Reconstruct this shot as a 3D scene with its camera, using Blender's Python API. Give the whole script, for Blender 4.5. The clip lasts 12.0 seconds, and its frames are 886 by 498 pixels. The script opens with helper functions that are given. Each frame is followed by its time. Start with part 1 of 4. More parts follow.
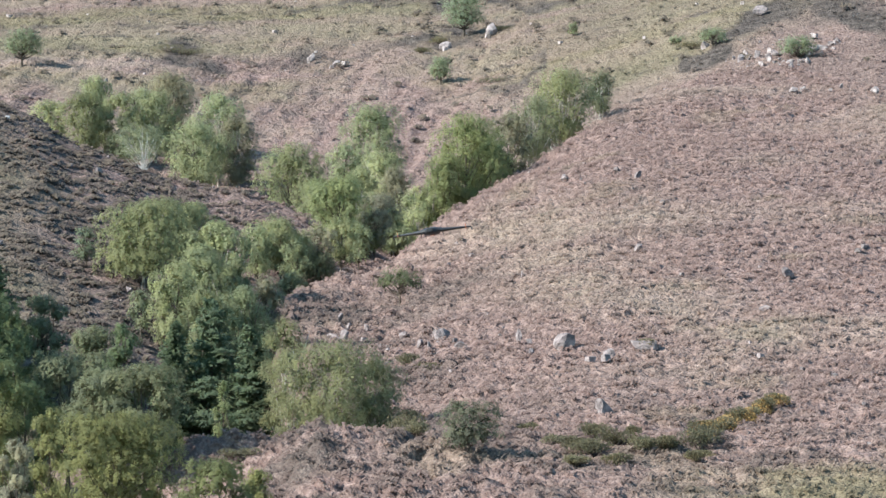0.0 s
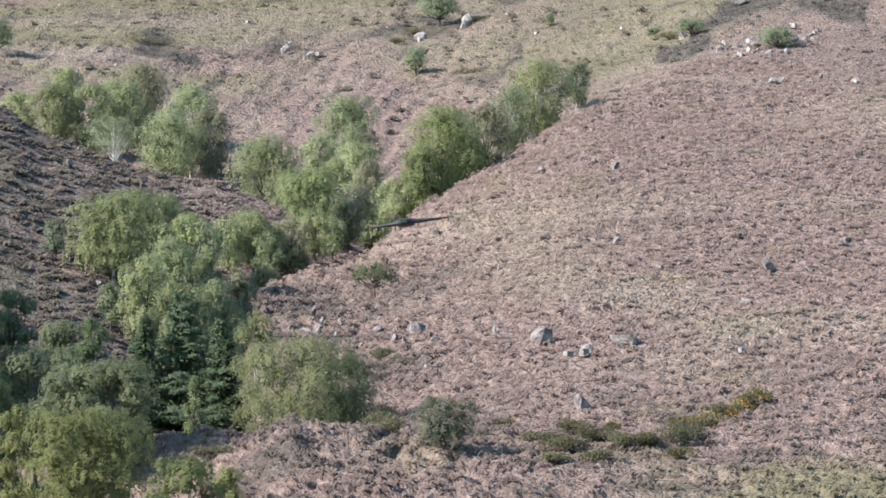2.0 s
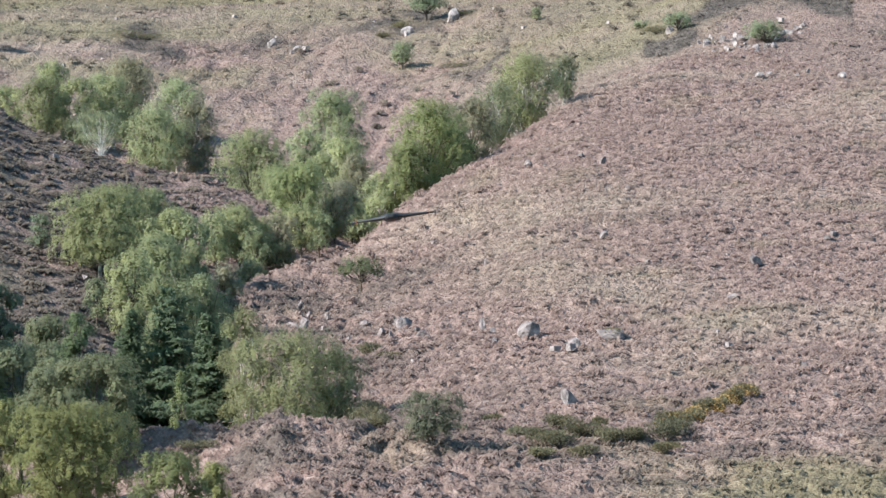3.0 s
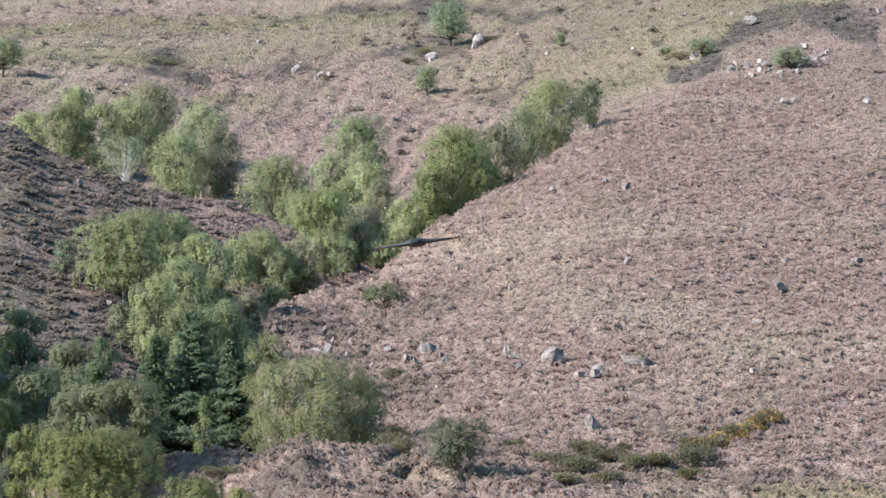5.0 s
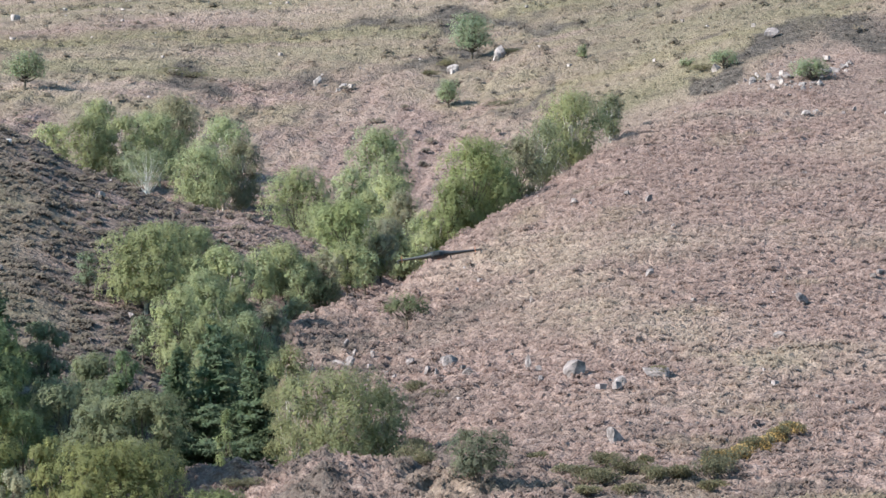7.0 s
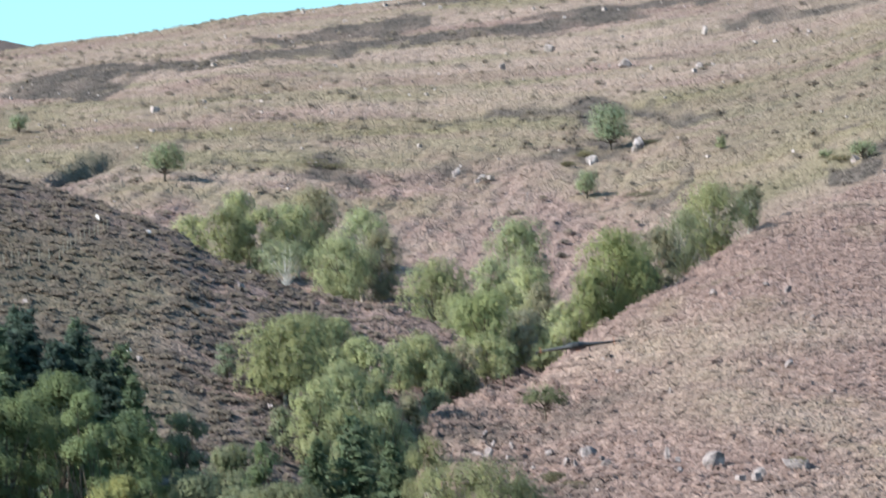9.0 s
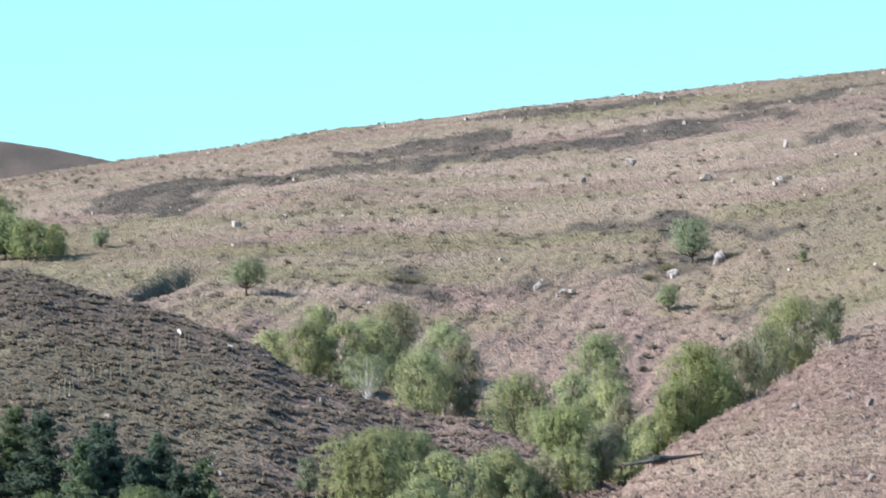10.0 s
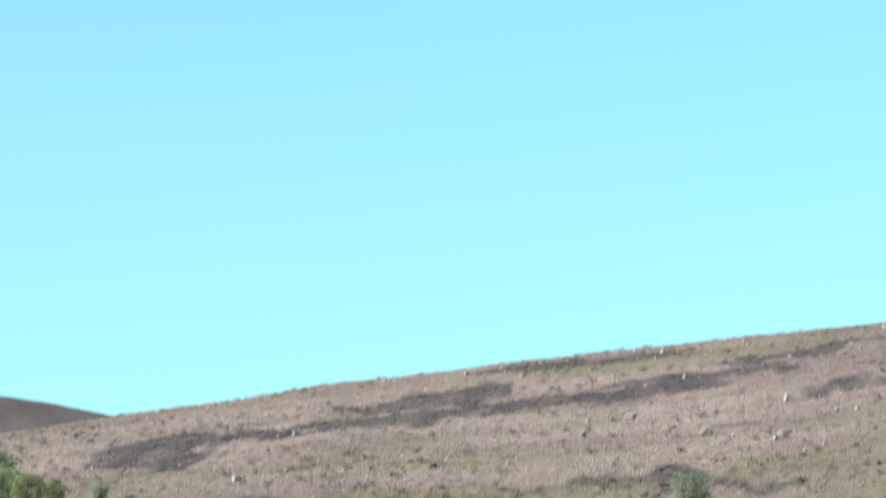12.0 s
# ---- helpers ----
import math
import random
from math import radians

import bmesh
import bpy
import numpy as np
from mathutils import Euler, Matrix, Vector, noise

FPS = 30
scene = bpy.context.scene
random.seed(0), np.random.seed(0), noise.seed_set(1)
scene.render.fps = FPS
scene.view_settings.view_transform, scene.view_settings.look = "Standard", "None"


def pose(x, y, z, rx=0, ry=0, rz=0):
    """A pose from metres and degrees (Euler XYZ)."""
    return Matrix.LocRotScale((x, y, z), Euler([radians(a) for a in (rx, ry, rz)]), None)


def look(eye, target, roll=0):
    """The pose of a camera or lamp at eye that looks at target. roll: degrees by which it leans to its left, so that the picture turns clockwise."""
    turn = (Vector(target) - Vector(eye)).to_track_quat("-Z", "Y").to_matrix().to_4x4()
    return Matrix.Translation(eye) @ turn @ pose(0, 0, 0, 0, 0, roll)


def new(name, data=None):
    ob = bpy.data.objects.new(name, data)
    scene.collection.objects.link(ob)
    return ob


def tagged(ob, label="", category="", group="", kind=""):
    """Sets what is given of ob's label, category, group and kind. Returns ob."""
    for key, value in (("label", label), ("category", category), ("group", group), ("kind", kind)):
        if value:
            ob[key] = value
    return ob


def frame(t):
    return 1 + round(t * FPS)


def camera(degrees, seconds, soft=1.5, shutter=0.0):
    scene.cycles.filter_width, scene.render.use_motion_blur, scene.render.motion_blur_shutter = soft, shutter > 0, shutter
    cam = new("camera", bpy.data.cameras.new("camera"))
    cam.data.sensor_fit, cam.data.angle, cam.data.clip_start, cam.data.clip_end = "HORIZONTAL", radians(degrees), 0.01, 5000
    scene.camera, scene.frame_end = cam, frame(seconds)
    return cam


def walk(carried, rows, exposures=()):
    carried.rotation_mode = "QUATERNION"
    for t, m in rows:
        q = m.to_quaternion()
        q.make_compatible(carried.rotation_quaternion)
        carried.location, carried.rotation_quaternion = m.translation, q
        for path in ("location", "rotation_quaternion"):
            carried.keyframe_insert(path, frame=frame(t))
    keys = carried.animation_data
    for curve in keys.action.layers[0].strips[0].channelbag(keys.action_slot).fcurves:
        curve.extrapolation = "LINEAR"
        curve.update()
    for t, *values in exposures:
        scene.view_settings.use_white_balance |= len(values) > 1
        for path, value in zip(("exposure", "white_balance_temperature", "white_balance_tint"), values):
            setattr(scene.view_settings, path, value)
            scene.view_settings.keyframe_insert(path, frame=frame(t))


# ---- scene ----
# ---- camera: on a tripod, panning and tilting after the model aircraft ----
cam = camera(11.0, 12.0, soft=1.5, shutter=0.5)
EYE, TILT = 1.6, 1.82
# seconds, yaw, pitch, roll, metres back along the line of sight
ROWS = [
    (0.0, -0.0, -0.0, 0.0, -6.48),
    (0.5, -0.042, 0.013, -0.006, -6.56),
    (1.0, -0.117, -0.0, -0.025, -6.28),
    (1.5, -0.21, -0.049, 0.053, -4.0),
    (2.0, -0.309, -0.092, 0.026, -0.48),
    (2.5, -0.407, -0.133, 0.06, -0.32),
    (3.0, -0.475, -0.16, 0.024, 0.0),
    (4.8, -0.229, 0.134, -0.017, 0.0),
    (5.0, -0.174, 0.159, -0.017, 0.0),
    (5.5, -0.056, 0.207, 0.001, 0.0),
    (6.0, 0.0, 0.239, 0.009, 0.0),
    (6.5, 0.055, 0.271, 0.0, 0.0),
    (6.7, 0.075, 0.291, 0.0, 0.0),
    (8.3, 0.776, 0.614, 0.06, 0.0),
    (8.5, 1.145, 0.818, 0.081, 0.0),
    (9.0, 1.824, 1.447, 0.017, 0.0),
    (9.5, 2.426, 2.284, 0.112, 0.0),
    (10.0, 2.841, 2.867, 0.105, 0.0),
    (10.5, 3.205, 3.31, 0.016, 0.0),
    (11.0, 3.267, 3.774, 0.094, 0.0),
    (11.5, 3.073, 4.647, 0.153, 0.0),
    (12.0, 2.847, 6.034, 0.155, 0.0),
]
walk(cam, [(t, pose(0, back, EYE + 0.032 * back, TILT) @ pose(0, 0, 0, 90 + pitch, roll, yaw)) for t, yaw, pitch, roll, back in ROWS],
     exposures=[(0.0, 1.05), (6.7, 1.05), (8.4, 1.05), (11.2, 1.05), (12.0, 0.92)])

# ---- world and sun ----
SUN_BEARING, SUN_HEIGHT = -117.0, 33.0
world = bpy.data.worlds.new("sky")
scene.world = world
world.use_nodes = True
nt = world.node_tree
nt.nodes.clear()
sky = nt.nodes.new("ShaderNodeTexSky")
sky.sky_type, sky.sun_disc = "NISHITA", False
sky.sun_elevation, sky.sun_rotation = radians(SUN_HEIGHT), radians(SUN_BEARING)
sky.air_density, sky.dust_density, sky.ozone_density = 1.0, 1.5, 0.3
tint = nt.nodes.new("ShaderNodeMix")
tint.data_type, tint.blend_type = "RGBA", "MULTIPLY"
tint.inputs["Factor"].default_value = 1.0
tint.inputs["B"].default_value = (0.615, 1.03, 1.14, 1)
back = nt.nodes.new("ShaderNodeBackground")
back.inputs["Strength"].default_value = 0.117
out = nt.nodes.new("ShaderNodeOutputWorld")
nt.links.new(sky.outputs[0], tint.inputs["A"])
nt.links.new(tint.outputs["Result"], back.inputs["Color"])
nt.links.new(back.outputs[0], out.inputs["Surface"])

sun = new("sun", bpy.data.lights.new("sun", "SUN"))
sun.data.energy, sun.data.angle, sun.data.color = 4.75, radians(0.53), (1.0, 0.955, 0.9)
sb, sh = radians(SUN_BEARING), radians(SUN_HEIGHT)
sun.matrix_world = look((0, 0, 60), (-math.sin(sb) * math.cos(sh), -math.cos(sb) * math.cos(sh), 60 - math.sin(sh)))


# ---- materials ----
def material(name, rough=0.9, metal=0.0):
    m = bpy.data.materials.new(name)
    m.use_nodes = True
    n = m.node_tree.nodes["Principled BSDF"]
    n.inputs["Roughness"].default_value, n.inputs["Metallic"].default_value = rough, metal
    n.inputs["Specular IOR Level"].default_value = 0.2
    return m, m.node_tree, n


def mix(tree, a, b, factor, kind="MIX"):
    """Mix two colours (sockets or values) by a socket or a number."""
    n = tree.nodes.new("ShaderNodeMix")
    n.data_type, n.blend_type = "RGBA", kind
    for slot, value in (("Factor", factor), ("A", a), ("B", b)):
        if isinstance(value, bpy.types.NodeSocket):
            tree.links.new(value, n.inputs[slot])
        else:
            n.inputs[slot].default_value = value if slot == "Factor" else (*value, 1)
    return n.outputs["Result"]


def grain(tree, scale, detail=3.0, stretch=(1, 1, 1), low=0.35, high=0.65, local=False):
    """Noise at a size in metres (1 / scale), spread to the range 0 to 1."""
    co = tree.nodes.new("ShaderNodeTexCoord" if local else "ShaderNodeNewGeometry")
    mp = tree.nodes.new("ShaderNodeMapping")
    mp.inputs["Scale"].default_value = stretch
    tree.links.new(co.outputs["Object" if local else "Position"], mp.inputs["Vector"])
    no = tree.nodes.new("ShaderNodeTexNoise")
    no.inputs["Scale"].default_value, no.inputs["Detail"].default_value = scale, detail
    tree.links.new(mp.outputs[0], no.inputs["Vector"])
    rg = tree.nodes.new("ShaderNodeMapRange")
    rg.inputs["From Min"].default_value, rg.inputs["From Max"].default_value = low, high
    tree.links.new(no.outputs["Fac"], rg.inputs["Value"])
    return rg.outputs[0]


def relief(tree, bsdf, height, strength, distance):
    n = tree.nodes.new("ShaderNodeBump")
    n.inputs["Strength"].default_value, n.inputs["Distance"].default_value = strength, distance
    tree.links.new(height, n.inputs["Height"])
    tree.links.new(n.outputs[0], bsdf.inputs["Normal"])


def moor_material(name, islands):
    """Moorland: dead bracken and heather, straw-coloured grass, green grass and dark old heather, by the cover stored on the mesh."""
    m, t, n = material(name, 0.95)
    n.inputs["Specular IOR Level"].default_value = 0.05
    at = t.nodes.new("ShaderNodeAttribute")
    at.attribute_name = "cover"
    sp = t.nodes.new("ShaderNodeSeparateColor")
    t.links.new(at.outputs["Color"], sp.inputs[0])
    bracken = mix(t, (0.228, 0.153, 0.132), (0.39, 0.282, 0.248), grain(t, 1.3, 5.0))
    straw = mix(t, (0.302, 0.228, 0.18), (0.468, 0.366, 0.308), grain(t, 0.9, 5.0))
    green = mix(t, (0.184, 0.165, 0.104), (0.325, 0.275, 0.186), grain(t, 0.7, 5.0))
    old = mix(t, (0.087, 0.074, 0.066), (0.18, 0.151, 0.133), grain(t, 0.8, 5.0, low=0.4, high=0.7))
    c = mix(t, bracken, straw, sp.outputs[2])
    c = mix(t, c, green, sp.outputs[1])
    fresh = mix(t, (0.165, 0.148, 0.08), (0.295, 0.258, 0.155), grain(t, 0.8, 5.0))
    c = mix(t, c, fresh, at.outputs["Alpha"])
    c = mix(t, c, old, sp.outputs[0])
    c = mix(t, c, (0.7, 0.68, 0.69), grain(t, 5.0, 3.0, low=0.66, high=0.40), "MULTIPLY")
    if not islands:
        c = mix(t, c, (0.81, 0.81, 0.82), 1.0, "MULTIPLY")
    if islands:
        ge = t.nodes.new("ShaderNodeNewGeometry")
        va = t.nodes.new("ShaderNodeMapRange")
        va.inputs["To Min"].default_value, va.inputs["To Max"].default_value = 0.8, 1.1
        t.links.new(ge.outputs["Random Per Island"], va.inputs["Value"])
        c = mix(t, c, va.outputs[0], 1.0, "MULTIPLY")
    t.links.new(c, n.inputs["Base Color"])
    if islands:
        tr = t.nodes.new("ShaderNodeBsdfTranslucent")
        t.links.new(c, tr.inputs["Color"])
        ad = t.nodes.new("ShaderNodeMixShader")
        ad.inputs[0].default_value = 0.25
        t.links.new(n.outputs[0], ad.inputs[1])
        t.links.new(tr.outputs[0], ad.inputs[2])
        t.links.new(ad.outputs[0], t.nodes["Material Output"].inputs["Surface"])
    else:
        relief(t, n, grain(t, 2.6, 6.0, low=0.2, high=0.8), 0.9, 0.35)
    return m


def leaf_material(name, dark, light, through_colour, patch=1.1):
    """Leaves: colour from leaf to leaf and from bough to bough, with light coming through them."""
    m, t, n = material(name, 0.75)
    n.inputs["Specular IOR Level"].default_value = 0.1
    ge = t.nodes.new("ShaderNodeNewGeometry")
    calm = t.nodes.new("ShaderNodeMapRange")
    calm.inputs["To Min"].default_value, calm.inputs["To Max"].default_value = 0.38, 0.62
    t.links.new(ge.outputs["Random Per Island"], calm.inputs["Value"])
    c = mix(t, dark, light, calm.outputs[0])
    c = mix(t, c, (1.3, 1.26, 1.05), grain(t, patch, 2.0), "MULTIPLY")
    ob = t.nodes.new("ShaderNodeObjectInfo")
    va = t.nodes.new("ShaderNodeMapRange")
    va.inputs["To Min"].default_value, va.inputs["To Max"].default_value = 0.76, 1.16
    t.links.new(ob.outputs["Random"], va.inputs["Value"])
    c = mix(t, c, va.outputs[0], 1.0, "MULTIPLY")
    hue = t.nodes.new("ShaderNodeMath")
    hue.operation = "PINGPONG"
    hue.inputs[1].default_value = 0.13
    t.links.new(ob.outputs["Random"], hue.inputs[0])
    spread = t.nodes.new("ShaderNodeMapRange")
    spread.inputs["From Max"].default_value = 0.13
    t.links.new(hue.outputs[0], spread.inputs["Value"])
    c = mix(t, c, mix(t, (1.04, 1.0, 0.94), (0.95, 1.0, 1.08), spread.outputs[0]), 1.0, "MULTIPLY")
    t.links.new(c, n.inputs["Base Color"])
    tr = t.nodes.new("ShaderNodeBsdfTranslucent")
    t.links.new(mix(t, c, through_colour, 0.5), tr.inputs["Color"])
    ad = t.nodes.new("ShaderNodeMixShader")
    ad.inputs[0].default_value = 0.47
    t.links.new(n.outputs[0], ad.inputs[1])
    t.links.new(tr.outputs[0], ad.inputs[2])
    t.links.new(ad.outputs[0], t.nodes["Material Output"].inputs["Surface"])
    return m


def plain_material(name, a, b, scale, rough=0.85, metal=0.0, bump=0.3, deep=0.02, local=True, detail=5.0):
    m, t, n = material(name, rough, metal)
    c = mix(t, a, b, grain(t, scale, detail, local=local))
    t.links.new(c, n.inputs["Base Color"])
    if bump:
        relief(t, n, grain(t, scale * 3, 5.0, local=local), bump, deep)
    return m


moor = moor_material("moorland", False)
tussock = moor_material("tussocks", True)
birch_leaf = leaf_material("birch_leaves", (0.232, 0.250, 0.156), (0.318, 0.334, 0.209), (0.354, 0.399, 0.208))
lush_leaf = leaf_material("fresh_green_leaves", (0.189, 0.212, 0.119), (0.259, 0.288, 0.158), (0.320, 0.362, 0.170))
dull_leaf = leaf_material("dull_green_leaves", (0.196, 0.190, 0.143), (0.276, 0.256, 0.188), (0.302, 0.294, 0.200))
valley_leaf = leaf_material("deep_green_leaves", (0.099, 0.128, 0.075), (0.164, 0.196, 0.109), (0.186, 0.231, 0.109))
grove_leaf = leaf_material("soft_green_leaves", (0.188, 0.210, 0.128), (0.266, 0.282, 0.172), (0.305, 0.325, 0.182))
olive_leaf = leaf_material("olive_leaves", (0.139, 0.149, 0.096), (0.225, 0.237, 0.158), (0.270, 0.289, 0.167))
willow_leaf = leaf_material("willow_leaves", (0.184, 0.190, 0.114), (0.247, 0.251, 0.148), (0.277, 0.287, 0.156))
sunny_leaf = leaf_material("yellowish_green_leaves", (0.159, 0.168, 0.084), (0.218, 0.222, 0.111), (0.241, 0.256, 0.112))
thorn_leaf = leaf_material("thorn_leaves", (0.094, 0.109, 0.069), (0.144, 0.155, 0.096), (0.168, 0.184, 0.092))
rowan_leaf = leaf_material("rowan_leaves", (0.161, 0.192, 0.133), (0.246, 0.272, 0.188), (0.286, 0.324, 0.178))
needle = leaf_material("spruce_needles", (0.046, 0.066, 0.046), (0.160, 0.202, 0.136), (0.152, 0.198, 0.098))
dark_needle = leaf_material("dark_spruce_needles", (0.028, 0.044, 0.043), (0.08, 0.113, 0.099), (0.07, 0.1, 0.068))
holly_leaf = leaf_material("holly_leaves", (0.052, 0.063, 0.047), (0.172, 0.176, 0.148), (0.092, 0.116, 0.059))
grey_twig = leaf_material("grey_twigs", (0.2, 0.22, 0.15), (0.32, 0.34, 0.23), (0.3, 0.33, 0.2))
gorse_flower = leaf_material("gorse_flowers", (0.273, 0.184, 0.095), (0.525, 0.349, 0.162), (0.441, 0.310, 0.152))
scrub_leaf = leaf_material("scrub_leaves", (0.094, 0.086, 0.059), (0.188, 0.166, 0.113), (0.153, 0.145, 0.084))
birch_bark = plain_material("birch_bark", (0.16, 0.13, 0.11), (0.55, 0.51, 0.47), 2.5)
pale_bark = plain_material("white_birch_bark", (0.5, 0.48, 0.46), (0.72, 0.7, 0.68), 2.5)
dark_bark = plain_material("dark_bark", (0.05, 0.04, 0.033), (0.13, 0.105, 0.085), 3.0)
granite = plain_material("granite", (0.11, 0.092, 0.092), (0.31, 0.258, 0.256), 1.8, bump=0.8, deep=0.06)
pale_granite = plain_material("pale_granite", (0.17, 0.144, 0.14), (0.4, 0.34, 0.335), 1.8, bump=0.8, deep=0.06)
white_stone = plain_material("white_quartz", (0.42, 0.38, 0.37), (0.66, 0.6, 0.59), 2.5, bump=0.5, deep=0.04)
post_wood = plain_material("weathered_post_wood", (0.12, 0.11, 0.092), (0.22, 0.205, 0.175), 6.0)


# ---- mesh helpers ----
def mesh_of(name, verts, faces, mat, smooth=False):
    """A mesh from arrays of corners and of faces that all have the same number of corners."""
    verts, faces = np.asarray(verts, np.float32), np.asarray(faces, np.int32)
    me = bpy.data.meshes.new(name)
    n, k = faces.shape
    me.vertices.add(len(verts))
    me.vertices.foreach_set("co", verts.ravel())
    me.loops.add(n * k)
    me.loops.foreach_set("vertex_index", faces.ravel())
    me.polygons.add(n)
    me.polygons.foreach_set("loop_start", np.arange(0, n * k, k, dtype=np.int32))
    me.polygons.foreach_set("use_smooth", np.full(n, smooth))
    me.update(calc_edges=True)
    me.validate()
    me.materials.append(mat)
    return me


def part(name, data, mat, parent, label=""):
    """One mesh object under a thing or a part, from a bmesh or from mesh data."""
    if isinstance(data, bmesh.types.BMesh):
        me = bpy.data.meshes.new(name)
        data.to_mesh(me)
        data.free()
        me.materials.append(mat)
        data = me
    ob = new(name, data)
    ob.parent = parent
    return tagged(ob, label) if label else ob


def empty(name, m, label, category, group="", kind=""):
    ob = new(name)
    ob.matrix_world = m
    ob.empty_display_size = 0.2
    return tagged(ob, label, category, group, kind)


def tube(path, radii, sides=7):
    """Corners and quads of a tapered tube along a path, closed to a point at its end."""
    path, verts, faces = [Vector(p) for p in path], [], []
    for i, p in enumerate(path):
        d = (path[min(i + 1, len(path) - 1)] - path[max(i - 1, 0)]).normalized()
        a = d.orthogonal().normalized()
        b = d.cross(a)
        for s in range(sides):
            w = 2 * math.pi * s / sides
            verts.append(p + float(radii[i]) * (math.cos(w) * a + math.sin(w) * b))
    for i in range(len(path) - 1):
        for s in range(sides):
            e = (s + 1) % sides
            faces.append((i * sides + s, i * sides + e, (i + 1) * sides + e, (i + 1) * sides + s))
    return [tuple(v) for v in verts], faces


def joined(pieces):
    verts, faces = [], []
    for v, f in pieces:
        k = len(verts)
        verts += list(v)
        faces += [tuple(i + k for i in q) for q in f]
    return verts, faces


def leaves(rng, spots, size, hang=0.0, long=1.0, face=None):
    """Many small pointed leaves, one at each spot; face: the way that each one is turned, more or less."""
    n = len(spots)
    a = rng.normal(size=(n, 3))
    a[:, 2] = a[:, 2] * (1 - 0.5 * hang) - hang
    if face is None:
        face = rng.normal(size=(n, 3))
    b = np.cross(a, face)
    b /= np.linalg.norm(b, axis=1)[:, None] + 1e-6
    a = np.cross(face, b)
    a /= np.linalg.norm(a, axis=1)[:, None] + 1e-6
    s = (size * rng.uniform(0.6, 1.4, n))[:, None]
    v = np.stack([spots - a * s * long * 0.8 + b * s * 0.45, spots + a * s * long * 1.1, spots - a * s * long * 0.8 - b * s * 0.45], 1)
    return v.reshape(-1, 3), np.arange(3 * n).reshape(n, 3)


def on_ball(rng, n):
    d = rng.normal(size=(n, 3))
    return d / np.linalg.norm(d, axis=1)[:, None]


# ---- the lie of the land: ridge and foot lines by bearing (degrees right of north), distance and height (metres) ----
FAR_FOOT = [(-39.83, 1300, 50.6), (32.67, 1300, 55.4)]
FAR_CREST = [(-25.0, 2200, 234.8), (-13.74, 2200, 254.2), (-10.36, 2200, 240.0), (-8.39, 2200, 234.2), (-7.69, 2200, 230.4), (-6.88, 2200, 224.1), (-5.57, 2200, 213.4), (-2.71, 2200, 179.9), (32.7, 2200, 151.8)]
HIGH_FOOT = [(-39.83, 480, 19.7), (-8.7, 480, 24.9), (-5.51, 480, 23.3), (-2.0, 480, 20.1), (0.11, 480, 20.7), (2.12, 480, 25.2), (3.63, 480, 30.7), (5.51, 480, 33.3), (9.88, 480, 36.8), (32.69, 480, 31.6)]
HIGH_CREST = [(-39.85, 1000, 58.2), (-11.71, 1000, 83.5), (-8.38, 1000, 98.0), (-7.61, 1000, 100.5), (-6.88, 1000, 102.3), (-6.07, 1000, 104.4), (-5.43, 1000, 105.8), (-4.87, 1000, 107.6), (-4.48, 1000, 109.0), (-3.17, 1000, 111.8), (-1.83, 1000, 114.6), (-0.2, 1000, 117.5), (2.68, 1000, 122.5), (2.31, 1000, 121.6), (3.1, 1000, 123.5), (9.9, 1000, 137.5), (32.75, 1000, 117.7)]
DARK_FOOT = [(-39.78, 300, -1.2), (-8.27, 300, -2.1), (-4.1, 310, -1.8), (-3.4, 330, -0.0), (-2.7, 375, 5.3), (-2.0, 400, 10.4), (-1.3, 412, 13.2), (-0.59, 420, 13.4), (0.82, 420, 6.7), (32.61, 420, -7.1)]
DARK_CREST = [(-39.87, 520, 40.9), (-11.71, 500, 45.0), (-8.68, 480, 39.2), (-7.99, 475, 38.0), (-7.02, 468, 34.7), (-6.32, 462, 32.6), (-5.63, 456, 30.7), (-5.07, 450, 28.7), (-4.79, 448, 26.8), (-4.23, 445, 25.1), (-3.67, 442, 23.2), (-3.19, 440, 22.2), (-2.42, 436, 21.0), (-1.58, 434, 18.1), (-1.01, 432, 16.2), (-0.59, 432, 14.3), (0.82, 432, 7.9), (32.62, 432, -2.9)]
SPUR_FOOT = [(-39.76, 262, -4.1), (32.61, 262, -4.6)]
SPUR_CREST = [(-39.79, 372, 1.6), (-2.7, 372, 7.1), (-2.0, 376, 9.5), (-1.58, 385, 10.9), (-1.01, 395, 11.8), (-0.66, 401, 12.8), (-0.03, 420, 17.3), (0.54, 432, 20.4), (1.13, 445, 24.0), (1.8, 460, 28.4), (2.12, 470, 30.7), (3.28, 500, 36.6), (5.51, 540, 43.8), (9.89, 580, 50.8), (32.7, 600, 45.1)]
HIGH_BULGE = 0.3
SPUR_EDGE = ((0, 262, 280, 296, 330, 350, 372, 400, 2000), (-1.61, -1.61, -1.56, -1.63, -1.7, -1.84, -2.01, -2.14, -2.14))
# Last two mounds are added to cast shadow bands into the hollows beside them.
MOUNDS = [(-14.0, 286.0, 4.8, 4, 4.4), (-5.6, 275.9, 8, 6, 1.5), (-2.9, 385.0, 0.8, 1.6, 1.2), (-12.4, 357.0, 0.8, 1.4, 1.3)]
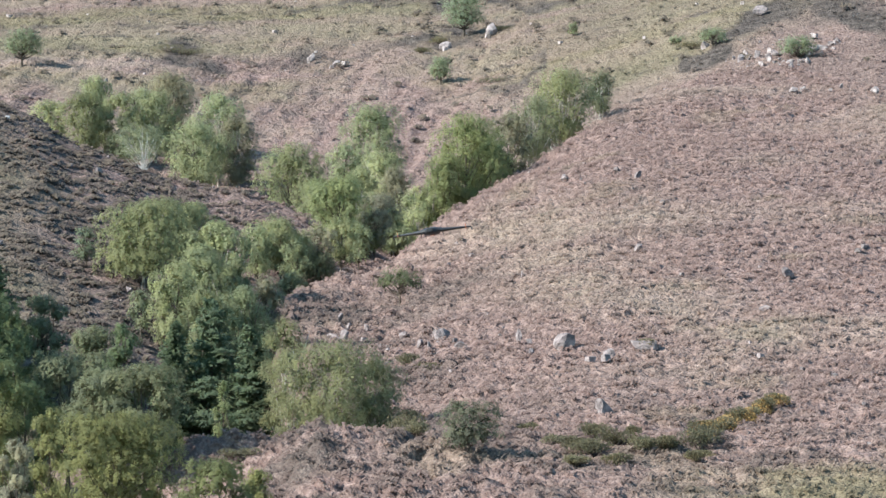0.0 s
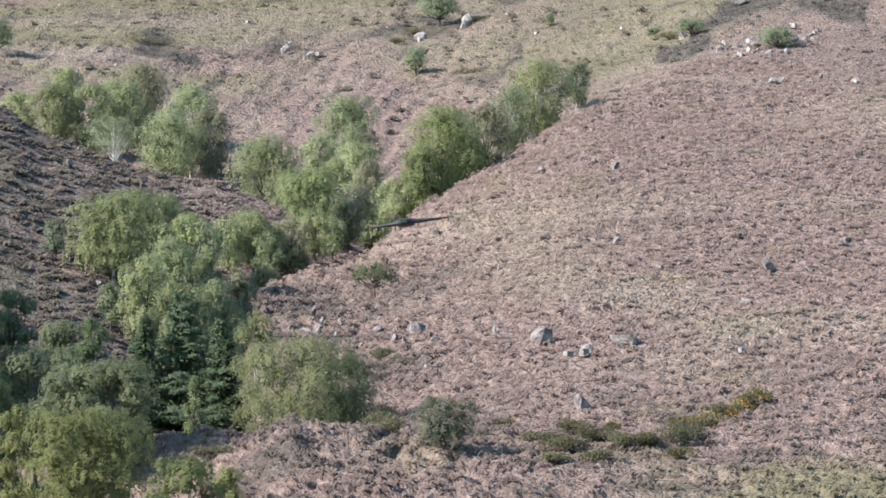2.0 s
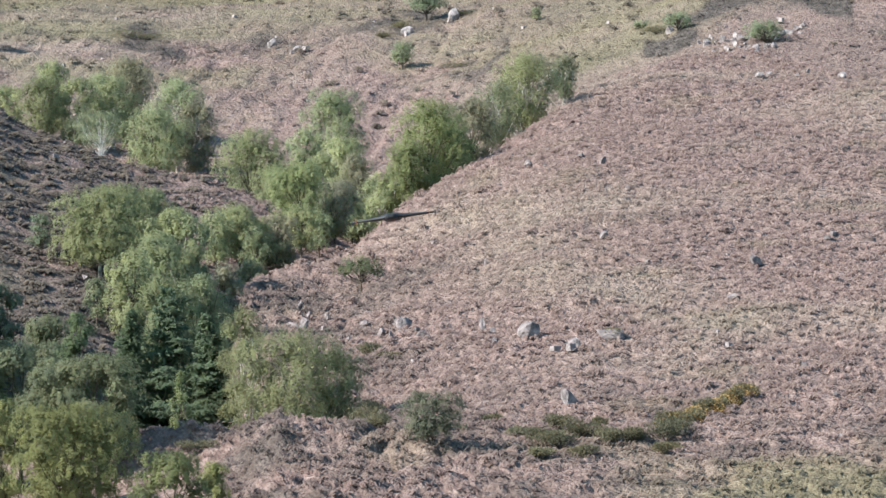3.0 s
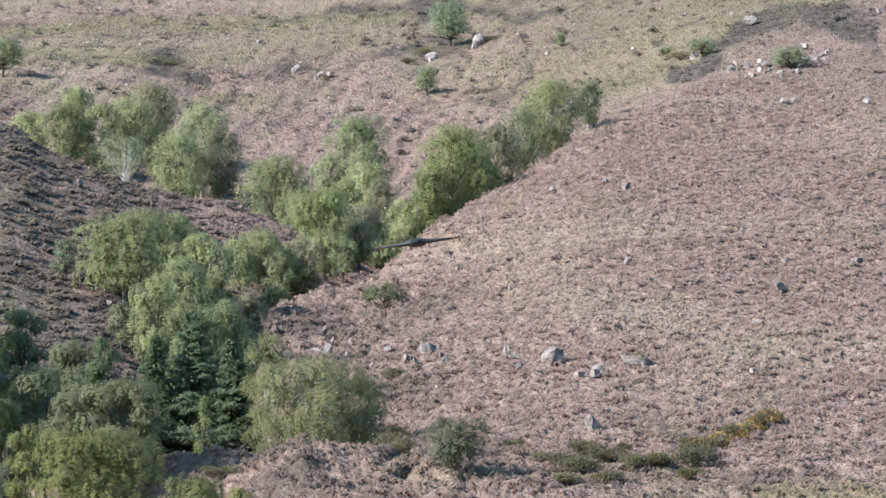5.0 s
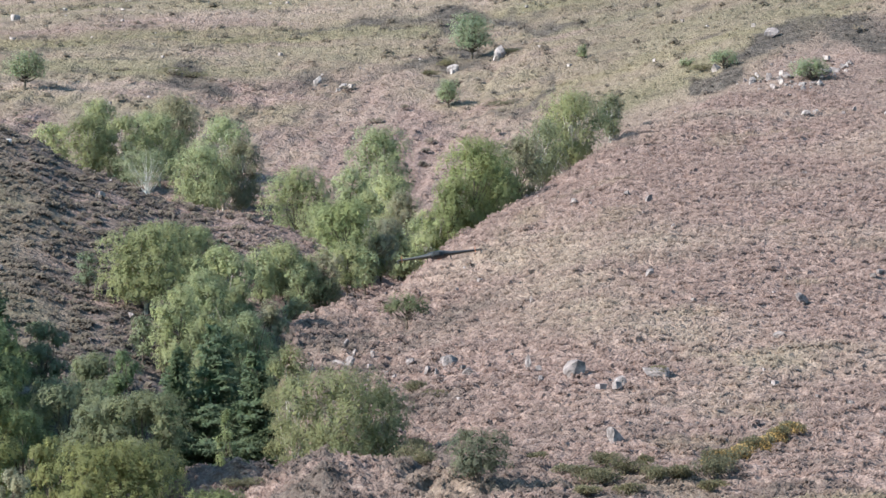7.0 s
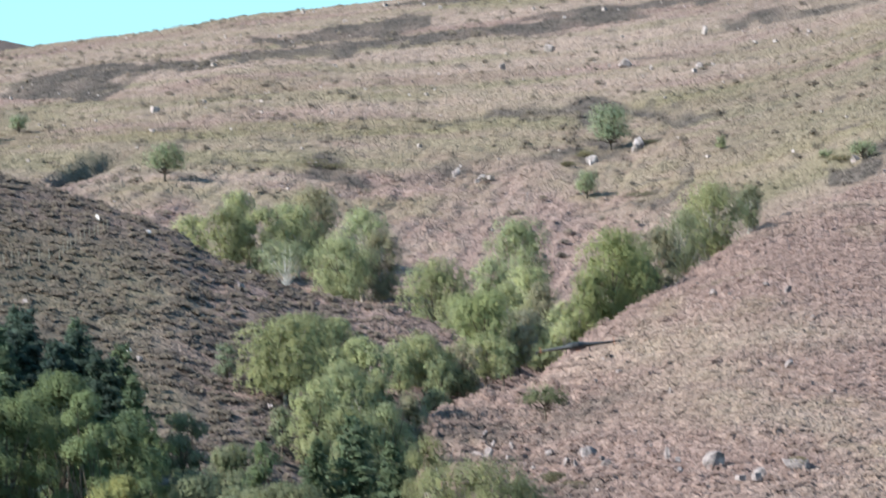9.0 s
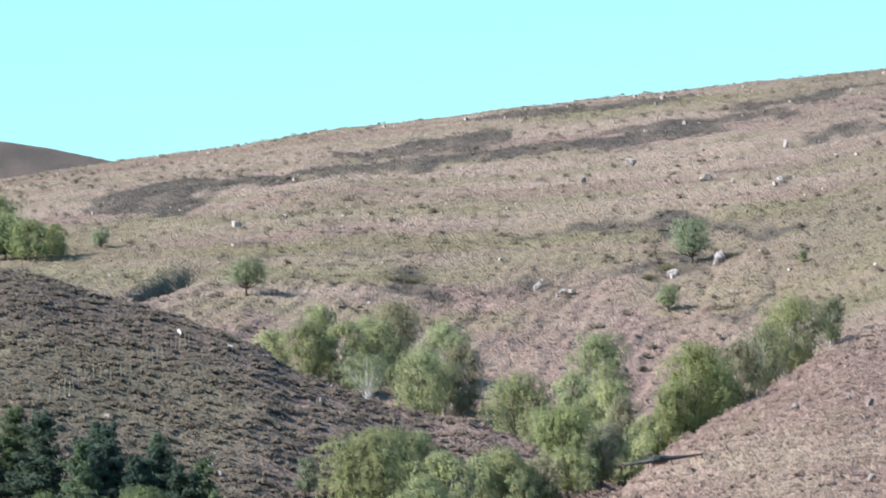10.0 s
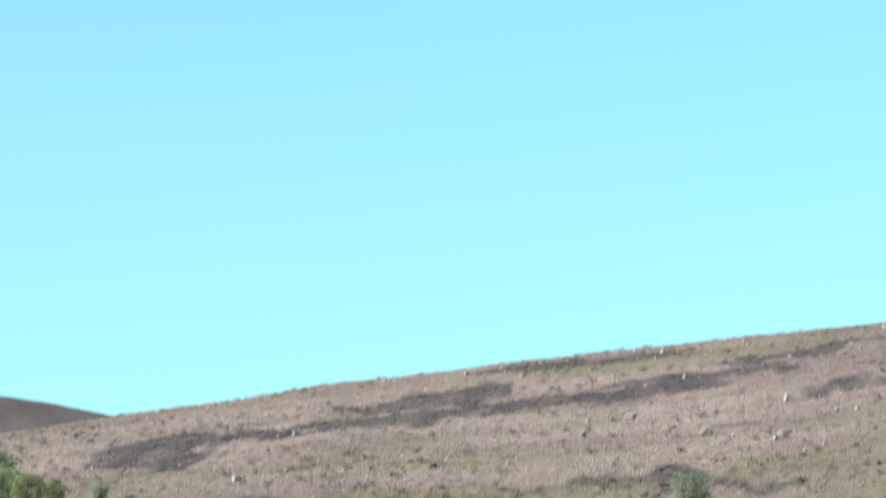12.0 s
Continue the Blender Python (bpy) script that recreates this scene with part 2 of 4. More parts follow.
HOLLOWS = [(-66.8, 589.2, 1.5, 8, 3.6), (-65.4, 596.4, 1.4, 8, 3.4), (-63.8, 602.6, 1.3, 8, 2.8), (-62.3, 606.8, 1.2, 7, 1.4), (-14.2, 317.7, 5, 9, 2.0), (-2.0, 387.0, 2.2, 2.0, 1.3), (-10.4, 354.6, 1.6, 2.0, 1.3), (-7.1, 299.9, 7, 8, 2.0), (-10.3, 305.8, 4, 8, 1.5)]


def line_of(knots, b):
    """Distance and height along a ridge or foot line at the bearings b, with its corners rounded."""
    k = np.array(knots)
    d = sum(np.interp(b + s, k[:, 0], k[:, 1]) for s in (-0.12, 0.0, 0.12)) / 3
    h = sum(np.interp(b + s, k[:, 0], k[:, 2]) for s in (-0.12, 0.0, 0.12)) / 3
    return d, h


def lattice(ix, iy, seed):
    n = (ix * 374761393 + iy * 668265263 + seed * 974634321) & 0x7FFFFFFF
    n = ((n ^ (n >> 13)) * 1274126177) & 0x7FFFFFFF
    return ((n ^ (n >> 16)) & 0xFFFF) / 65535.0


def lumps(x, y, size, seed):
    """Smooth value noise from -1 to 1 with lumps of the given size."""
    x, y = np.asarray(x) / size + 1000.0, np.asarray(y) / size + 1000.0
    ix, iy = np.floor(x).astype(np.int64), np.floor(y).astype(np.int64)
    fx, fy = x - ix, y - iy
    fx, fy = fx * fx * (3 - 2 * fx), fy * fy * (3 - 2 * fy)
    a, b = lattice(ix, iy, seed), lattice(ix + 1, iy, seed)
    c, d = lattice(ix, iy + 1, seed), lattice(ix + 1, iy + 1, seed)
    return 2 * ((a * (1 - fx) + b * fx) * (1 - fy) + (c * (1 - fx) + d * fx) * fy) - 1


def domes(x, y, size, seed):
    """Rounded cushions scattered about size metres apart: their height from 0 to 1, and a random number for each cushion."""
    x, y = np.asarray(x) / size + 1000.0, np.asarray(y) / size + 1000.0
    ix, iy = np.floor(x).astype(np.int64), np.floor(y).astype(np.int64)
    tall, own = np.zeros(x.shape), np.zeros(x.shape)
    for jx, jy in ((ix + i, iy + j) for i in (-1, 0, 1) for j in (-1, 0, 1)):
        px, py = jx + 0.1 + 0.8 * lattice(jx, jy, seed), jy + 0.1 + 0.8 * lattice(jx, jy, seed + 101)
        wide = 0.42 + 0.5 * lattice(jx, jy, seed + 202)
        rank = lattice(jx, jy, seed + 303)
        h = (0.35 + 0.65 * rank) * np.sqrt(np.maximum(0, 1 - ((x - px) ** 2 + (y - py) ** 2) / wide ** 2))
        tall, own = np.maximum(tall, h), np.where(h > tall, rank, own)
    return tall, own


def hill(r, foot, crest, back, bulge):
    """A hillside from its foot line up to its crest, rounded, and down again behind it."""
    t = (r - foot[0]) / (crest[0] - foot[0])
    rise = crest[1] - foot[1]
    front = foot[1] + rise * (t + bulge * t * (1 - t))
    low = foot[1] + 0.3 * (r - foot[0])
    d = np.maximum(r - crest[0], 0)
    behind = crest[1] - back * d * d / (d + 12)
    return np.where(t < 0, low, np.where(t <= 1, front, behind))


def higher(a, b, k):
    return 0.5 * (a + b + np.sqrt((a - b) ** 2 + k * k))


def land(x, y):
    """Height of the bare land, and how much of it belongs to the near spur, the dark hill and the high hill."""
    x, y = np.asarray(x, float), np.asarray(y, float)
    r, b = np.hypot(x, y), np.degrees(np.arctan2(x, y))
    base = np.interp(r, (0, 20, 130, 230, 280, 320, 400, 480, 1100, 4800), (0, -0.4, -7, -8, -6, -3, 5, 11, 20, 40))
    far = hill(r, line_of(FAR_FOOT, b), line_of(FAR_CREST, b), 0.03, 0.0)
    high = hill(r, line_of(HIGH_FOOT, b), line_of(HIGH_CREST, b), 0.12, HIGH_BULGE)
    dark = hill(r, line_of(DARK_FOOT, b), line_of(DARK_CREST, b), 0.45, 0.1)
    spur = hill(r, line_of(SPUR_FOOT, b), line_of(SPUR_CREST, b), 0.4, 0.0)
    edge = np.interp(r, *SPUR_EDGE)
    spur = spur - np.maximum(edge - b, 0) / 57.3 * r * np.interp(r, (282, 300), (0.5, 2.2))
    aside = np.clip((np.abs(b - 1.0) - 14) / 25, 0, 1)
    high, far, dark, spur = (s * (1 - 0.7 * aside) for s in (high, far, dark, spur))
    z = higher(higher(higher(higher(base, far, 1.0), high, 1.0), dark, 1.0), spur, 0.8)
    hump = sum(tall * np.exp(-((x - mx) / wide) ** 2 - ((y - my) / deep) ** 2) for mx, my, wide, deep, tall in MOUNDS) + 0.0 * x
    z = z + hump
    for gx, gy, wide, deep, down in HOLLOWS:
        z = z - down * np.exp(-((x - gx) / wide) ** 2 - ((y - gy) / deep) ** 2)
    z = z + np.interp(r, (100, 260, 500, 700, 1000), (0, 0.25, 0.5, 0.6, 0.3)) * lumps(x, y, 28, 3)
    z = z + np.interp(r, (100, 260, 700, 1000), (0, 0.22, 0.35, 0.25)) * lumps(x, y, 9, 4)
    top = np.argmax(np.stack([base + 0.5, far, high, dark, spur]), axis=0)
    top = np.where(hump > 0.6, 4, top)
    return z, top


def cover_of(x, y, top):
    """What grows at a spot: dark old heather, green grass, straw-coloured grass; the rest is dead bracken."""
    r, b = np.hypot(x, y), np.degrees(np.arctan2(x, y))
    wide = b * r / 57.3
    mottled = lumps(x, y, 14, 21) * 0.6 + lumps(x, y, 5, 22) * 0.5
    band = lumps(wide / 4, r, 16, 23) * 0.7 + lumps(wide / 3, r, 6, 24) * 0.4
    high, dark, spur = top == 2, top == 3, top == 4
    heath, kind = domes(x / 1.5, y / 1.5, 1.15, 41)
    bushy = np.clip((heath - 0.34) / 0.2, 0, 1)
    open_ground = np.clip((b + 6.1) / 2.2 + 0.35 * lumps(x, y, 12, 66), 0, 1)
    old = np.where(dark, np.clip(np.maximum(0.8 - 0.75 * open_ground + 0.4 * mottled, bushy * (0.6 + 0.4 * kind) * np.clip((-1.6 - b) / 2.0, 0.2, 1)), 0, 1), 0.0)
    for strip in (BURNT_UPPER, BURNT_LOWER, BURNT_TOP, BURNT_SHOULDER, BURNT_SIDE, BURNT_EAST, HEATHER_LINE, HEATHER_BROW):
        k = np.array(strip)
        mid, half = np.interp(b, k[:, 0], k[:, 1]), 1.4 * np.interp(b, k[:, 0], k[:, 2], left=0, right=0)
        near = half * (1 + 0.5 * lumps(wide, r, 10, 26)) - np.abs(r - mid + 7 * lumps(wide, r, 18, 27) + 9 * lumps(wide, r / 4, 6, 63) + 7 * lumps(wide, r / 4, 2.2, 64))
        old = np.maximum(old, np.where(high & (half > 1), np.clip(near / 7 + 0.65, 0, 1) * np.clip(0.95 + 0.35 * lumps(wide, r / 3, 4, 28), 0, 1), 0))
    # Ravine hollows: old heather, its dark colour also standing in for their shade.
    for gx, gy, broad, deep, down in HOLLOWS[:4]:
        old = np.maximum(old, 0.95 * np.exp(-((x - gx) / (1.6 * broad)) ** 2 - ((y - gy) / deep) ** 2))
    old = np.maximum(old, np.where(high, np.clip(lumps(x, y, 4, 29) * 2.2 - 1.25, 0, 0.7), 0))
    old = np.maximum(old, np.where(high, 0.3 * np.clip((b - 0.6) / 1.4, 0, 1) * np.clip(0.75 + 0.6 * band, 0, 1), 0))
    old = np.maximum(old, np.where(spur, np.clip(lumps(x, y, 3, 30) * 1.8 - 1.25, 0, 0.45), 0))
    old = np.where(spur & (r < 385), np.maximum(old, np.clip(old + 0.40 + 0.6 * lumps(x, y, 2.6, 35), 0, 0.8) * np.clip((1.2 - b) / 1.8 + 0.5 * lumps(x, y, 11, 51), 0, 1) * np.clip((385 - r) / 18, 0, 1)), old)
    old = np.where(spur, np.maximum(old, np.clip((315 - r) / 40, 0, 1) * np.clip(0.2 + 0.5 * lumps(x, y, 3.2, 49), 0, 0.6)), old)
    old = np.where(top == 1, np.clip(0.5 + 0.5 * lumps(wide / 4, r, 40, 46) + 0.25 * lumps(wide, r / 3, 9, 65), 0, 1), old)
    k = np.array(BANK)
    rim = np.interp(b, k[:, 0], k[:, 1]) + 26 * lumps(wide, r / 3, 16, 38) + 16 * lumps(wide, r / 4, 5, 39) + 8 * lumps(wide, r / 5, 1.8, 40)
    above = np.clip((r - rim + 16) / 34, 0, 1)
    climb = (r - rim) / (1000 - rim)
    green = np.where(high, above * np.clip(np.interp(climb, (0, 0.12, 0.3, 0.42, 0.6, 0.75, 1), (0.45, 0.5, 0.26, 0.05, 0.1, 0.25, 0.42)) + 0.75 * band + 0.35 * mottled, 0, 0.85), 0.0)
    green = np.where(dark, np.clip(1.0 + lumps(wide / 3, r, 12, 31) * 0.6 - np.clip((b + 5.7) / 1.2, 0, 1.2) - np.clip((r - 432) / 14, 0, 1.2), 0, 0.85), green)
    green = np.where(high, np.clip(green + 0.4 * np.clip((b - 1.0) / 1.5, 0, 1) * np.clip((600 - r) / 40, 0, 1) * 0.6, 0, 0.85), green)
    green = np.where(spur, np.clip(lumps(x, y, 9, 32) * 1.1 - 0.75, 0, 0.3), green)
    low = np.clip((269 - r + 4 * lumps(x, y, 4, 33)) / 6, 0, 1) * np.clip((b - 2.2) / 1.0, 0, 1)
    green = np.where(spur, np.maximum(green, 0.6 * low), green)
    pink = lumps(wide / 5, r, 22, 36) + 0.5 * lumps(wide / 3, r, 8, 37)
    run = lumps(wide - 0.12 * r, r / 16, 2.2, 44) + 0.6 * lumps(wide - 0.12 * r, r / 14, 0.9, 45)
    straw = np.where(high, np.clip(0.6 + 0.5 * mottled - 1.0 * pink, 0, 0.8) * above + (1 - above) * np.clip(0.2 + 0.16 * np.clip(-2.0 - b, 0, 1) + 0.32 * run + 0.35 * mottled, 0, 0.75), np.where(dark, np.clip(0.1 + 0.4 * mottled, 0, 0.5), 0.1))
    straw = np.where(spur, np.clip(0.05 + 0.75 * lumps(x, y, 16, 34) + 0.25 * mottled, 0, 0.75) * np.clip((r - 285) / 40, 0.1, 1), straw)
    brow = np.where(high & (b > 1.0), np.clip((r - line_of(SPUR_CREST, b)[0] - 6 + 12 * lumps(x, y, 8, 69)) / 35, 0, 1), 1.0)
    green, straw = green * brow, straw * (0.45 + 0.55 * brow)
    patch = lumps(wide / 3, r, 20, 56) * 0.8 + lumps(wide / 2, r, 7, 57) * 0.5 + lumps(x, y, 3, 58) * 0.3
    fresh = np.where(high, above * np.clip(np.interp(climb, (0, 0.1, 0.3, 0.45, 0.6, 0.75, 1), (0.0, 0.15, 0.05, -0.35, -0.2, 0.1, 0.15)) + 0.6 * patch, 0, 0.7), 0.0)
    fresh = fresh * brow
    tan = sum(k * np.exp(-((x - px) / broad) ** 2 - ((y - py) / deep) ** 2) for px, py, broad, deep, k in TAN_PATCHES) * np.clip(0.8 + 0.7 * lumps(x, y, 2.5, 67) + 0.4 * lumps(x, y, 6, 68), 0, 1.2)
    straw, green = np.where(spur, np.clip(straw + 0.5 * tan, 0, 0.8), straw), np.where(spur, np.clip(green + 0.22 * tan, 0, 0.8), green)
    fresh = np.where(spur, np.maximum(np.clip((271.5 - r + 3 * lumps(x, y, 3, 59)) / 4, 0, 1) * np.clip((b - 3.3) / 0.9 + 0.6 * lumps(x, y, 2.5, 60), 0, 1) * 0.6, np.clip(lumps(x, y, 7, 62) * 1.2 - 0.8, 0, 0.25)), fresh)
    return np.stack([np.where(high, old, old * (1 - 0.4 * green)), green, straw, fresh], -1)


BURNT_UPPER = [
    (-4.23, 830, 6), (-3.81, 806, 15), (-3.1, 826, 20), (-2.39, 838, 16), (-1.97, 846, 8),
]
BURNT_LOWER = [
    (-7.33, 744, 4), (-6.91, 752, 20), (-6.07, 765, 24), (-5.36, 773, 11), (-3.81, 770, 8), (-2.39, 778, 9), (-0.9, 796, 11),
    (0.1, 810, 13), (1.14, 813, 10), (1.6, 815, 4),
]
BURNT_TOP = [
    (-2.6, 940, 5), (-2.2, 940, 15), (-1.5, 936, 20), (-0.8, 915, 15), (-0.27, 922, 9), (0.3, 925, 4),
]
BURNT_SHOULDER = [
    (0.6, 858, 3), (1.0, 850, 12), (1.7, 852, 13), (2.2, 868, 9), (2.7, 870, 4),
]
BURNT_SIDE = [
    (1.6, 746, 2), (1.84, 744, 6), (2.32, 742, 8), (3.0, 735, 7), (3.6, 730, 3),
]
BURNT_EAST = [
    (2.98, 542, 2), (3.41, 540, 5), (3.91, 549, 8), (4.55, 553, 9), (5.12, 542, 11), (5.59, 532, 12),
]
HEATHER_LINE = [
    (-1.7, 648, 1), (-0.91, 645, 3), (-0.2, 645, 5), (0.57, 640, 5), (1.13, 625, 5), (1.7, 622, 1),
]
HEATHER_BROW = [
    (-3.7, 596, 1), (-3.4, 600, 3), (-3.1, 599, 3), (-2.6, 584, 1), (-1.7, 592, 4), (-1.2, 590, 1), (-0.45, 597, 2), (-0.2, 598, 5), (0.1, 599, 4),
    (0.5, 590, 1), (0.54, 559, 2), (0.9, 550, 3), (1.3, 566, 2),
]
TAN_PATCHES = [(9.7, 357.5, 5, 14, 0.9), (8.0, 386.5, 5, 16, 0.8), (4.8, 404.4, 4, 14, 0.7), (11.8, 341.2, 4, 10, 0.7), (20.9, 317.6, 3, 7, 0.9), (23.1, 320.4, 2.5, 6, 0.9), (18.1, 310.0, 2.5, 6, 0.7), (16.3, 387.6, 5, 16, 0.5), (17.2, 329.5, 3, 8, 0.5)]
BANK = [
    (-5.53, 562, 1), (-4.53, 562, 1), (-3.82, 556, 1), (-2.75, 556, 1), (-2.18, 560, 1), (-1.6, 575, 1), (-0.96, 575, 1),
    (-0.46, 564, 1), (-0.03, 548, 1), (0.47, 537, 1), (1.05, 538, 1), (1.69, 546, 1), (2.12, 543, 1),
]


def rough(x, y, top):
    """Tussocks and heather lumps on top of the bare land."""
    r = np.hypot(x, y)
    tall = np.choose(top, [0.15, 0.2, 0.3, 0.25, 0.34 + 0.34 * np.clip((1.4 - np.degrees(np.arctan2(x, y))) / 2.4 + 0.4 * lumps(x, y, 12, 50), 0, 1)])
    near = np.clip((r - 60) / 120, 0, 1)
    big = np.where(top == 3, 1.5, 1.0)
    bed = domes(x / big, y / big, 1.15, 41)[0]
    cushions = np.where(top == 3, 2.2 * np.maximum(0, bed - 0.38), 1.25 * bed) + 0.5 * domes(x, y, 0.62, 42)[0] - 0.75
    swell = lumps(x, y, 4.2, 43)
    wide = np.arctan2(x, y) * r
    runnels = np.where(top == 2, np.clip((640 - r) / 60, 0, 1) * np.clip(1.6 - np.degrees(np.arctan2(x, y)), 0, 1) * (0.22 * lumps(wide - 0.12 * r, r / 16, 2.6, 47) + 0.28 * lumps(wide - 0.12 * r, r / 12, 1.1, 48)), 0)
    return near * (tall * (cushions + 0.5 * swell) + runnels)


def ground_at(x, y):
    z, top = land(np.array([x]), np.array([y]))
    return float(z[0] + rough(np.array([x]), np.array([y]), top)[0])


def with_cover(me, cover):
    at = me.attributes.new("cover", "FLOAT_COLOR", "POINT")
    at.data.foreach_set("color", np.asarray(cover, np.float32).ravel())


def build_ground():
    """One sheet of land round the camera out to the far hills, finest where the moor is seen."""
    b = np.concatenate([np.arange(-180, -12, 4.0), np.arange(-12, -9.2, 0.2), np.arange(-9.2, 6.4, 0.045), np.arange(6.4, 12, 0.2), np.arange(12, 180, 4.0)])
    r = [0.02]
    while r[-1] < 4800:
        q = r[-1]
        r.append(q + (max(1.0, 0.12 * q) if q < 235 else 0.42 * (q / 300) ** 1.5 if q < 1040 else 0.02 * q))
    r = np.array(r)
    bb, rr = np.meshgrid(np.radians(b), r)
    x, y = rr * np.sin(bb), rr * np.cos(bb)
    z, top = land(x, y)
    cover = cover_of(x, y, top)
    z = z + rough(x, y, top)
    nb, nr = len(b), len(r)
    i, j = np.meshgrid(np.arange(nr - 1), np.arange(nb), indexing="ij")
    k = (j + 1) % nb
    faces = np.stack([i * nb + j, i * nb + k, (i + 1) * nb + k, (i + 1) * nb + j], -1).reshape(-1, 4)[:, ::-1]
    me = mesh_of("ground", np.stack([x, y, z], -1).reshape(-1, 3), faces, moor, smooth=True)
    with_cover(me, cover.reshape(-1, 4))
    return tagged(new("ground", me), "rolling moorland of dead bracken, straw grass and dark heather", "ground", kind="structure")


build_ground()


# ---- tussocks and heather, too many to count ----
def build_tufts(name, label, category, count, r0, r1, b0, b1, keep, height, seed, blades=9, slim=0.115, old=False, drift=False):
    rng = np.random.default_rng(seed)
    b = np.radians(rng.uniform(b0, b1, count))
    r = np.sqrt(rng.uniform(r0 * r0, r1 * r1, count))
    x, y = r * np.sin(b), r * np.cos(b)
    z, top = land(x, y)
    big = np.where(top == 3, 1.5, 1.0)
    bed = domes(x / big, y / big, 1.15, 41)[0]
    lump = np.where(top == 3, 4.0 * (bed - 0.45), 1.5 * bed - 0.6) + 0.3 * lumps(x, y, 4.2, 43)
    ok = np.isin(top, keep) & (lump > rng.uniform(-0.7, 0.7, count))
    if old:
        ok &= (top == 2) | (np.clip((-1.6 - np.degrees(b)) / 2.4, 0.12, 1) > rng.uniform(0, 1, count))
    if drift:
        ok &= lumps(x, y / 2, 24, 91) + 0.6 * lumps(x, y / 2, 8, 92) > rng.uniform(-0.5, 1.0, count)
    x, y, z, top, r = x[ok], y[ok], z[ok], top[ok], r[ok]
    z = z + rough(x, y, top)
    cover = cover_of(x, y, top)
    if old:
        cover[:, 0], cover[:, 1] = rng.uniform(0.45, 0.8, len(x)), 0.6
    n = len(x)
    size = height * rng.uniform(0.6, 1.4, n)
    turn = rng.uniform(0, 2 * math.pi, (n, blades))
    way = np.stack([np.cos(turn), np.sin(turn), 0 * turn], -1) * 0.75 + np.stack([-x / r, -y / r, 0 * x], -1)[:, None, :] * 0.75
    side = np.stack([-way[:, :, 1], way[:, :, 0], 0 * turn], -1)
    reach = (size[:, None] * rng.uniform(0.5, 1.3, (n, blades)))[:, :, None]
    tall = (size[:, None] * rng.uniform(0.15, 0.75, (n, blades)))[:, :, None]
    heart = np.stack([x, y, z - 0.03], -1)[:, None, :] + rng.normal(size=(n, blades, 3)) * np.array([0.35, 0.35, 0.03]) * size[:, None, None]
    lift = np.array([0, 0, 1.0])
    top_of = heart + lift * tall
    v = np.stack([top_of - side * reach * slim, top_of + side * reach * slim, heart + way * reach], 2).reshape(-1, 3)
    me = mesh_of(name, v, np.arange(len(v)).reshape(-1, 3), tussock)
    with_cover(me, np.repeat(cover, blades * 3, axis=0))
    return tagged(new(name, me), label, category, kind="stuff")


build_tufts("bracken_tussocks", "pinkish brown dead bracken and grass tussocks on the spur", "tussocks", 84000, 255, 560, -3.4, 6.4, (4,), 0.36, 51, 9, 0.13)
build_tufts("heather_clumps", "dark brown heather clumps on the shaded hill", "heather", 27000, 290, 500, -9.4, 0.2, (3,), 0.34, 52, 9, 0.2)
build_tufts("grass_tussocks", "pale straw and green grass tussocks on the high hill", "grass", 48000, 470, 990, -9.2, 6.4, (2,), 0.46, 53, 6, 0.2)


build_tufts("old_heather_clumps", "dark heather clumps dotted over the grassy hill", "heather", 5200, 500, 1000, -9.0, 6.2, (2,), 0.72, 54, 26, 0.14, True, True)


build_tufts("dark_heather_cushions", "large dark cushions of old heather on the shaded hill", "heather", 11000, 310, 490, -9.2, 0.0, (3,), 0.42, 55, 26, 0.17, True)


# ---- trees ----
def branches(rng, height, tips, radius, lean, low=0.18):
    """A bent, tapered trunk with limbs that rise to the given tips."""
    bend = rng.normal(size=2) * 0.06 * height
    spine = [(bend[0] * s * s + lean[0] * s, bend[1] * s * s + lean[1] * s, height * 0.92 * s - 0.3 * (s == 0)) for s in np.linspace(0, 1, 8)]
    pieces = [tube(spine, [radius * (1.25 - 1.15 * s) * (1.25 if s == 0 else 1) for s in np.linspace(0, 1, 8)], 8)]
    for tip in tips:
        s = min(0.85, max(low, (tip[2] / height - 0.28) * rng.uniform(0.75, 1.0)))
        i = s * 7
        a, c = Vector(spine[int(i)]), Vector(spine[min(int(i) + 1, 7)])
        p = a.lerp(c, i - int(i))
        q = Vector(tip)
        m = p.lerp(q, 0.5) + Vector((rng.normal() * 0.05, rng.normal() * 0.05, -0.06)) * height * 0.6
        w = radius * (0.5 - 0.3 * s)
        pieces.append(tube([p, p.lerp(m, 0.6), m, m.lerp(q, 0.6), q], [w, w * 0.8, w * 0.62, w * 0.42, w * 0.15], 5))
    return joined(pieces)


